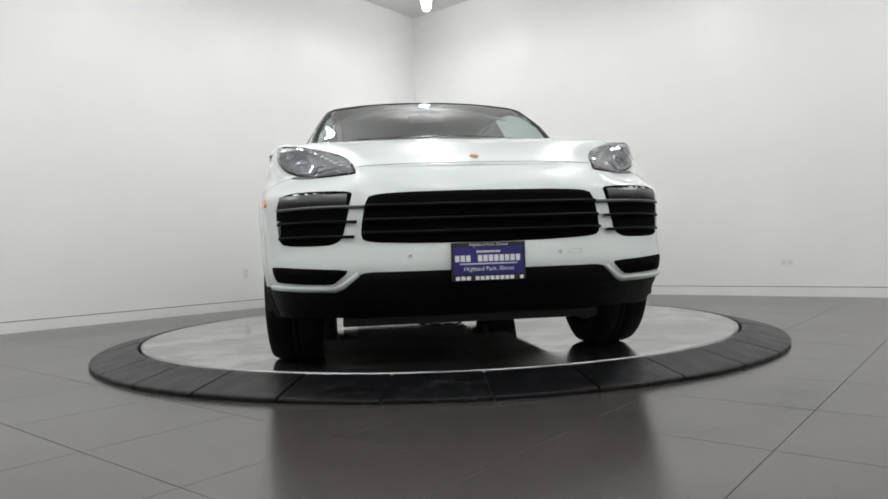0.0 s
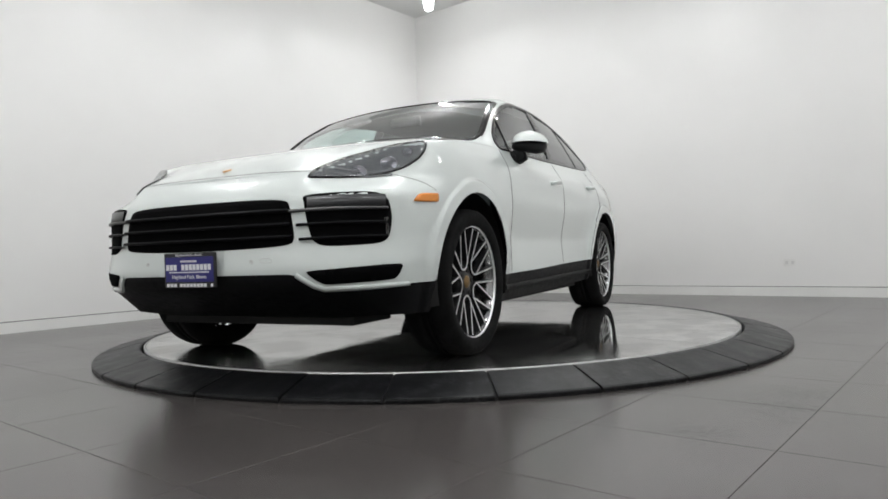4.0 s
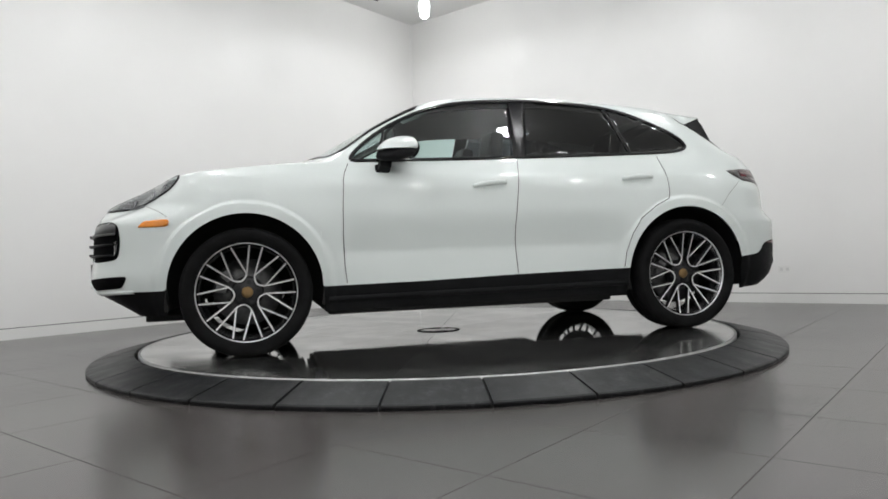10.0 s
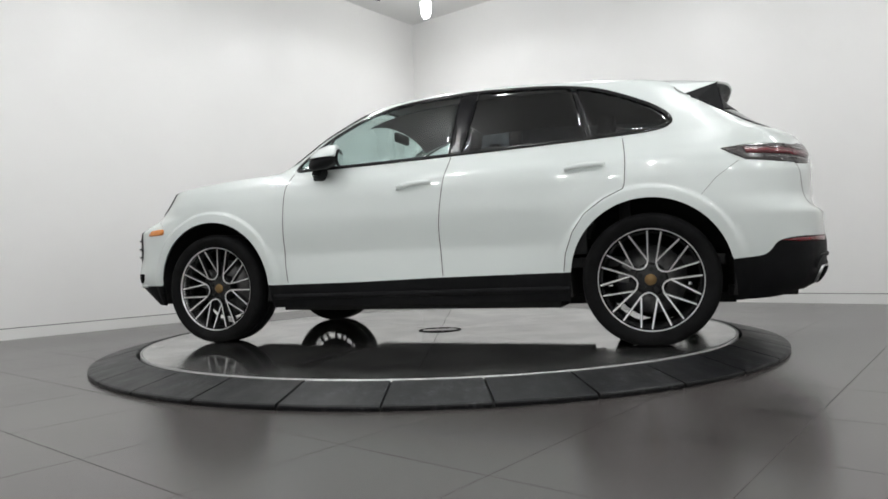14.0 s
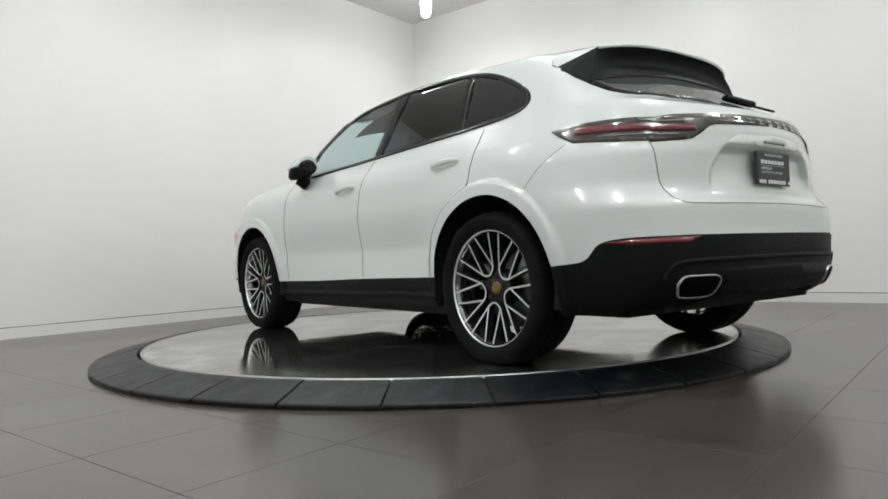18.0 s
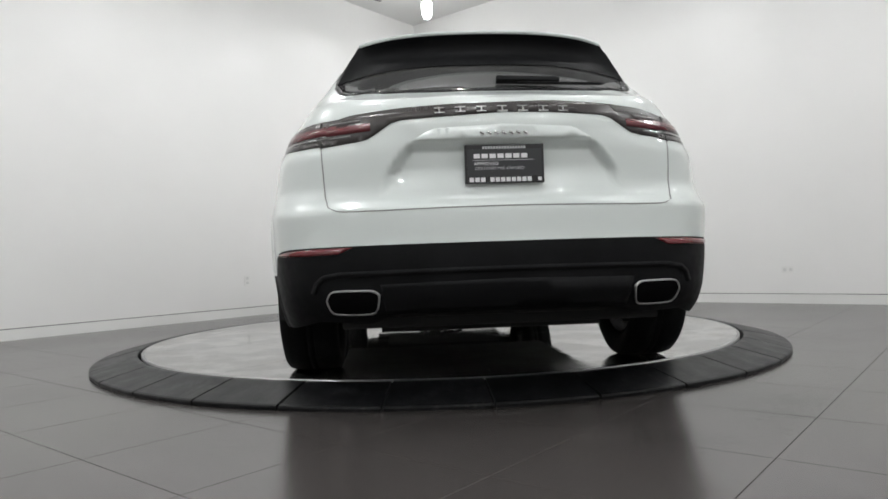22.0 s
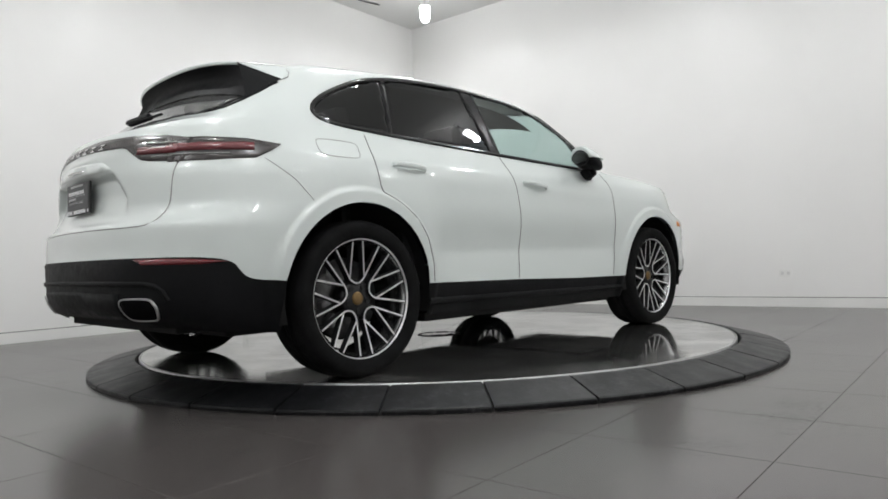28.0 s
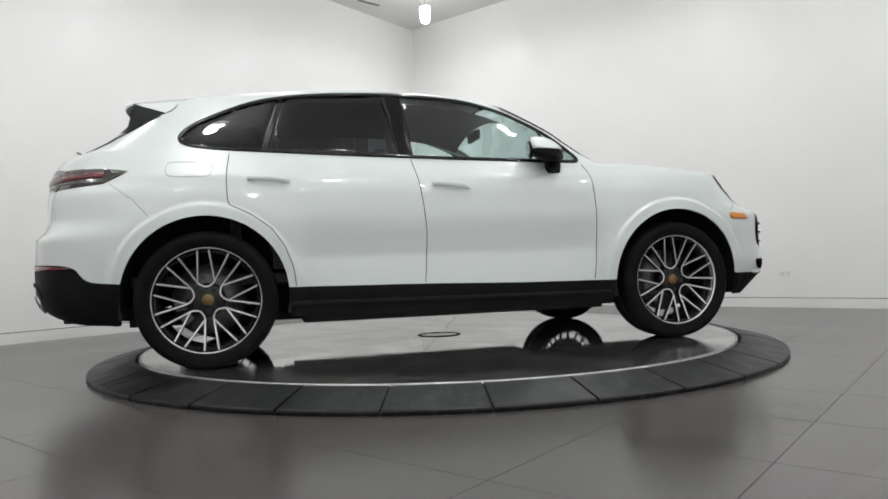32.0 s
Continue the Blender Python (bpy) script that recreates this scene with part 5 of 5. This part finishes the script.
def interior():
    def seat(x, y, rear=False):
        bm = bmesh.new()
        w = 0.50
        bm_box(bm, (0.50, w, 0.16), (x, y, 0.62), 0.05)
        bm_box(bm, (0.14, w, 0.62), (x - 0.30, y, 0.93), 0.06, Euler((0, radians(-14), 0)).to_matrix().to_4x4())
        s = part("seat", bm, LEATHER, car, "black leather seat")
        bm = bmesh.new()
        bm_box(bm, (0.10, 0.27, 0.18), (x - 0.385, y, 1.33), 0.045, Euler((0, radians(-10), 0)).to_matrix().to_4x4())
        part("headrest", bm, LEATHER, s)
    for y in (0.37, -0.37):
        seat(0.12, y)
        seat(-0.80, y)
    bm = bmesh.new()
    bm_box(bm, (0.42, 1.44, 0.26), (0.86, 0, 1.02), 0.06)
    bm_box(bm, (0.9, 0.26, 0.3), (0.35, 0, 0.72), 0.04)
    bm_box(bm, (0.2, 0.34, 0.05), (0.72, 0.37, 1.16), 0.02)
    part("dashboard", bm, LEATHER, car, "black dashboard and console")
    v, f = lathe([(0.165 + 0.016 * math.cos(a), 0.016 * math.sin(a)) for a in np.linspace(0, 2 * math.pi, 9)], 32)
    m = Matrix.Translation((0.52, 0.37, 1.02)) @ Euler((0, radians(-62), 0)).to_matrix().to_4x4()
    w = thing("steering_wheel", [tuple(m @ Vector(p)) for p in v], f, LEATHER, True, car, "black steering wheel")
    bm = bmesh.new()
    bm_tube(bm, 0.05, 0.06, 0.05, segments=16)
    bm_box(bm, (0.03, 0.32, 0.015))
    bmesh.ops.transform(bm, matrix=m, verts=bm.verts)
    part("wheel_hub", bm, LEATHER, w)
    bm = bmesh.new()
    bm_box(bm, (2.6, 1.6, 0.06), (-0.55, 0, 0.48), 0.01)
    bm_box(bm, (0.06, 1.3, 0.5), (-1.30, 0, 0.95), 0.02)
    bm_box(bm, (0.75, 1.3, 0.03), (-1.75, 0, 1.14), 0.01)
    part("cabin_floor", bm, LEATHER, car)
    bm = bmesh.new()
    bm_box(bm, (0.03, 0.24, 0.07), (0.40, 0, 1.47), 0.012)
    part("inside_mirror", bm, PLASTIC, car)
    # headlining, just under the roof
    rows = []
    for x in np.linspace(-1.55, 0.42, 16):
        z = float(CENTRE_Z(x)) - 0.035
        rows.append([(x, y, z - 0.09 * (abs(y) / 0.6) ** 2.2) for y in np.linspace(-0.59, 0.59, 13)])
    verts = [p for r in rows for p in r]
    faces = [(i * 13 + k, (i + 1) * 13 + k, (i + 1) * 13 + k + 1, i * 13 + k + 1) for i in range(15) for k in range(12)]
    one("headlining", (verts, faces), HEADLINER, "grey headlining")
    for s in (1, -1):
        bm = bmesh.new()
        bm_box(bm, (1.95, 0.05, 0.62), (-0.12, 0.83 * s, 0.84), 0.02)
        part("door_panel", bm, LEATHER, car)


HEADLINER = material("headlining", (0.09, 0.09, 0.09), 0.9)
interior()


def plates():
    def plate(name, x, y0, y1, z0, z1, d, face_mat, label, lean):
        root = new(name)
        root.parent = car
        tagged(root, label)
        root.matrix_basis = Matrix.Translation((x, (y0 + y1) / 2, (z0 + z1) / 2)) @ pose(0, 0, 0, 90, lean, 90 if d > 0 else -90)
        w, h = y1 - y0, z1 - z0
        bm = bmesh.new()
        bm_box(bm, (w, h, 0.012), (0, 0, 0.0), 0.004)
        part("holder", bm, FRAME_PLASTIC, root, "black licence plate frame")
        bm = bmesh.new()
        bm_box(bm, (w - 0.02, h - 0.045, 0.003), (0, 0.004, 0.0065), 0.001)
        part("face", bm, face_mat, root)
        return root

    def words(root, text, x, y, size, mat, wide=1.0):
        cu = bpy.data.curves.new("lettering", "FONT")
        cu.body, cu.size, cu.align_x, cu.align_y, cu.extrude = text, size, "CENTER", "CENTER", 0.0004
        tmp = new("lettering", cu)
        me = bpy.data.meshes.new_from_object(tmp.evaluated_get(bpy.context.evaluated_depsgraph_get()))
        bpy.data.objects.remove(tmp)
        me.materials.append(mat)
        ob = new("lettering", me)
        ob.parent = root
        ob.matrix_basis = Matrix.Translation((x, y, 0.0088)) @ Matrix.Diagonal((wide, 1, 1, 1))

    def bars(root, y, height, spans, mat, x0=0.0):
        for a, b in spans:
            bm = bmesh.new()
            bm_box(bm, (b - a, height, 0.0012), (x0 + (a + b) / 2, y, 0.0085))
            part("printed_bar", bm, mat, root)

    def letters(n, width, gap=0.3):
        p = width / n
        return [(-width / 2 + p * i, -width / 2 + p * (i + 1 - gap)) for i in range(n)]

    f = plate("front_plate", 2.440, -0.154, 0.154, 0.414, 0.570, 1, BLUE, "blue dealer plate in a black frame", 0)
    words(f, "Highland Park, Illinois", 0, 0.068, 0.015, WHITE_INK, 1.25)
    bars(f, 0.040, 0.009, letters(10, 0.10), WHITE_INK)
    bars(f, 0.013, 0.026, letters(3, 0.068, 0.22), WHITE_INK, -0.105)
    bars(f, 0.013, 0.026, letters(8, 0.180, 0.22), WHITE_INK, 0.045)
    bars(f, -0.009, 0.006, letters(20, 0.24, 0.25), WHITE_INK)
    words(f, "Highland Park, Illinois", 0, -0.030, 0.024, WHITE_INK, 1.0)
    bars(f, -0.067, 0.015, letters(3, 0.066, 0.22), WHITE_INK, -0.105)
    bars(f, -0.067, 0.015, letters(8, 0.165, 0.22), WHITE_INK, 0.025)
    bars(f, -0.067, 0.014, [(0.128, 0.142)], WHITE_INK)
    r = plate("rear_plate", -2.392, -0.154, 0.154, 0.820, 0.970, -1, CHARCOAL, "charcoal dealer plate in a black frame", 0)
    bars(r, 0.062, 0.010, letters(16, 0.17, 0.3), GREY_INK)
    bars(r, 0.030, 0.017, letters(7, 0.215, 0.22), WHITE_INK, -0.012)
    bars(r, 0.014, 0.002, [(-0.125, 0.11)], GREY_INK)
    words(r, "APPROVED", -0.072, 0.000, 0.017, WHITE_INK, 1.15)
    words(r, "CERTIFIED PRE-OWNED", -0.02, -0.018, 0.015, GREY_INK, 1.2)
    bars(r, -0.061, 0.017, letters(3, 0.066, 0.22), WHITE_INK, -0.105)
    bars(r, -0.061, 0.017, letters(8, 0.165, 0.22), WHITE_INK, 0.025)
    bars(r, -0.061, 0.014, [(0.128, 0.142)], WHITE_INK)


FRAME_PLASTIC = material("plate_frame", (0.012, 0.012, 0.013), 0.4)
BLUE = material("plate_blue", (0.018, 0.016, 0.16), 0.4)
CHARCOAL = material("plate_charcoal", (0.03, 0.031, 0.034), 0.4)
WHITE_INK = material("white_ink", (0.75, 0.75, 0.76), 0.5)
GREY_INK = material("grey_ink", (0.45, 0.45, 0.46), 0.5)
plates()


# ---- outlets on the walls ----
def outlet(name, a, b, z, along, w, h, label):
    root = new("wall_outlet")
    root.matrix_basis = Matrix.Translation(at_room(a, b, z)) @ pose(0, 0, 0, 0, 0, ROOM + along)
    tagged(root, label, "wall outlet", "wall outlets")
    bm = bmesh.new()
    bm_box(bm, (0.008, w, h), (-0.004, 0, 0), 0.002)
    part("cover", bm, BASE_PAINT, root)
    for s in (-1, 1):
        bm = bmesh.new()
        size = (0.004, 0.030, 0.034) if w > h else (0.004, 0.034, 0.030)
        at = (-0.009, s * 0.030, 0) if w > h else (-0.009, 0, s * 0.028)
        bm_box(bm, size, at, 0.001)
        part("socket", bm, OUTLET_FACE, root)


OUTLET_FACE = material("outlet_face", (0.66, 0.66, 0.65), 0.4)
outlet("wall_outlet", WALL_R, -1.475, 0.288, 0, 0.125, 0.075, "white wide wall outlet above the baseboard")
outlet("wall_outlet", 0.95, WALL_L, 0.35, 90, 0.075, 0.118, "white wall outlet above the baseboard")


def ceiling_vent():
    root = new("ceiling_vent")
    root.matrix_basis = pose(-0.83, 4.41, CEIL, 0, 0, 39)
    tagged(root, "narrow dark metal slot vent in the studio ceiling", "vent")
    bm = bmesh.new()
    bm_box(bm, (0.36, 0.034, 0.012), (0, 0, -0.006), 0.002)
    part("frame", bm, STEEL, root)
    bm = bmesh.new()
    bm_box(bm, (0.34, 0.018, 0.004), (0, 0, -0.0145))
    part("slot", bm, GAP, root)


ceiling_vent()


# ---- floor tiles ----
def floor_tiles():
    ta, tb, gap = 0.587, 0.609, 0.0032
    a0, b0 = -2.965, -0.290
    near = []
    a = a0 - ta * 6
    while a < WALL_R:
        b = b0 - tb * 10
        while b < WALL_L:
            lo_a, hi_a = max(a, BACK_R), min(a + ta, WALL_R)
            lo_b, hi_b = max(b, BACK_L), min(b + tb, WALL_L)
            if hi_a - lo_a > 0.02 and hi_b - lo_b > 0.02:
                near.append((lo_a + gap / 2, hi_a - gap / 2, lo_b + gap / 2, hi_b - gap / 2))
            b += tb
        a += ta
    shared = {}
    near.sort(key=lambda q: ((q[0] + q[1]) / 2 + 1.0) ** 2 + ((q[2] + q[3]) / 2 + 0.5) ** 2)
    for p, q, r, s in near:
        key = (round(q - p, 3), round(s - r, 3))
        if key not in shared:
            w, d, e = key[0] / 2, key[1] / 2, 0.0004
            verts = [(-w, -d, -0.006), (w, -d, -0.006), (w, d, -0.006), (-w, d, -0.006), (-w, -d, -e), (w, -d, -e), (w, d, -e), (-w, d, -e),
                     (-w + e, -d + e, 0), (w - e, -d + e, 0), (w - e, d - e, 0), (-w + e, d - e, 0)]
            faces = [(8, 9, 10, 11)]
            for k in range(4):
                j = (k + 1) % 4
                faces += [(k, j, 4 + j, 4 + k), (4 + k, 4 + j, 8 + j, 8 + k)]
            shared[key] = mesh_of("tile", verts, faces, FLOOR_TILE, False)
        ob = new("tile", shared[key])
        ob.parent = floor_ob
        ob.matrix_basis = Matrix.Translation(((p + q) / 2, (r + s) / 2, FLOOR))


floor_tiles()


# ---- what moves: the disc and the car turn together ----
HEADING = [-82.64, -90.93, -99.31, -107.79, -116.32, -124.80, -133.17, -141.39, -149.65, -157.90, -166.07, -174.27, -182.61, -191.06, -199.53, -207.91, -216.23,
           -224.57, -233.02, -241.48, -249.85, -258.00, -266.08, -274.31, -282.50, -290.70, -298.91, -307.02, -314.93, -322.70, -330.40, -338.07, -345.81]
OFFSET = Vector((-0.1055, -0.0953, 0.0))


def motions():
    walk(disc_ob, [(t, pose(0, 0, 0, 0, 0, a)) for t, a in enumerate(HEADING)])
    walk(car, [(t, pose(0, 0, 0, 0, 0, a) @ Matrix.Translation(OFFSET)) for t, a in enumerate(HEADING)])


motions()
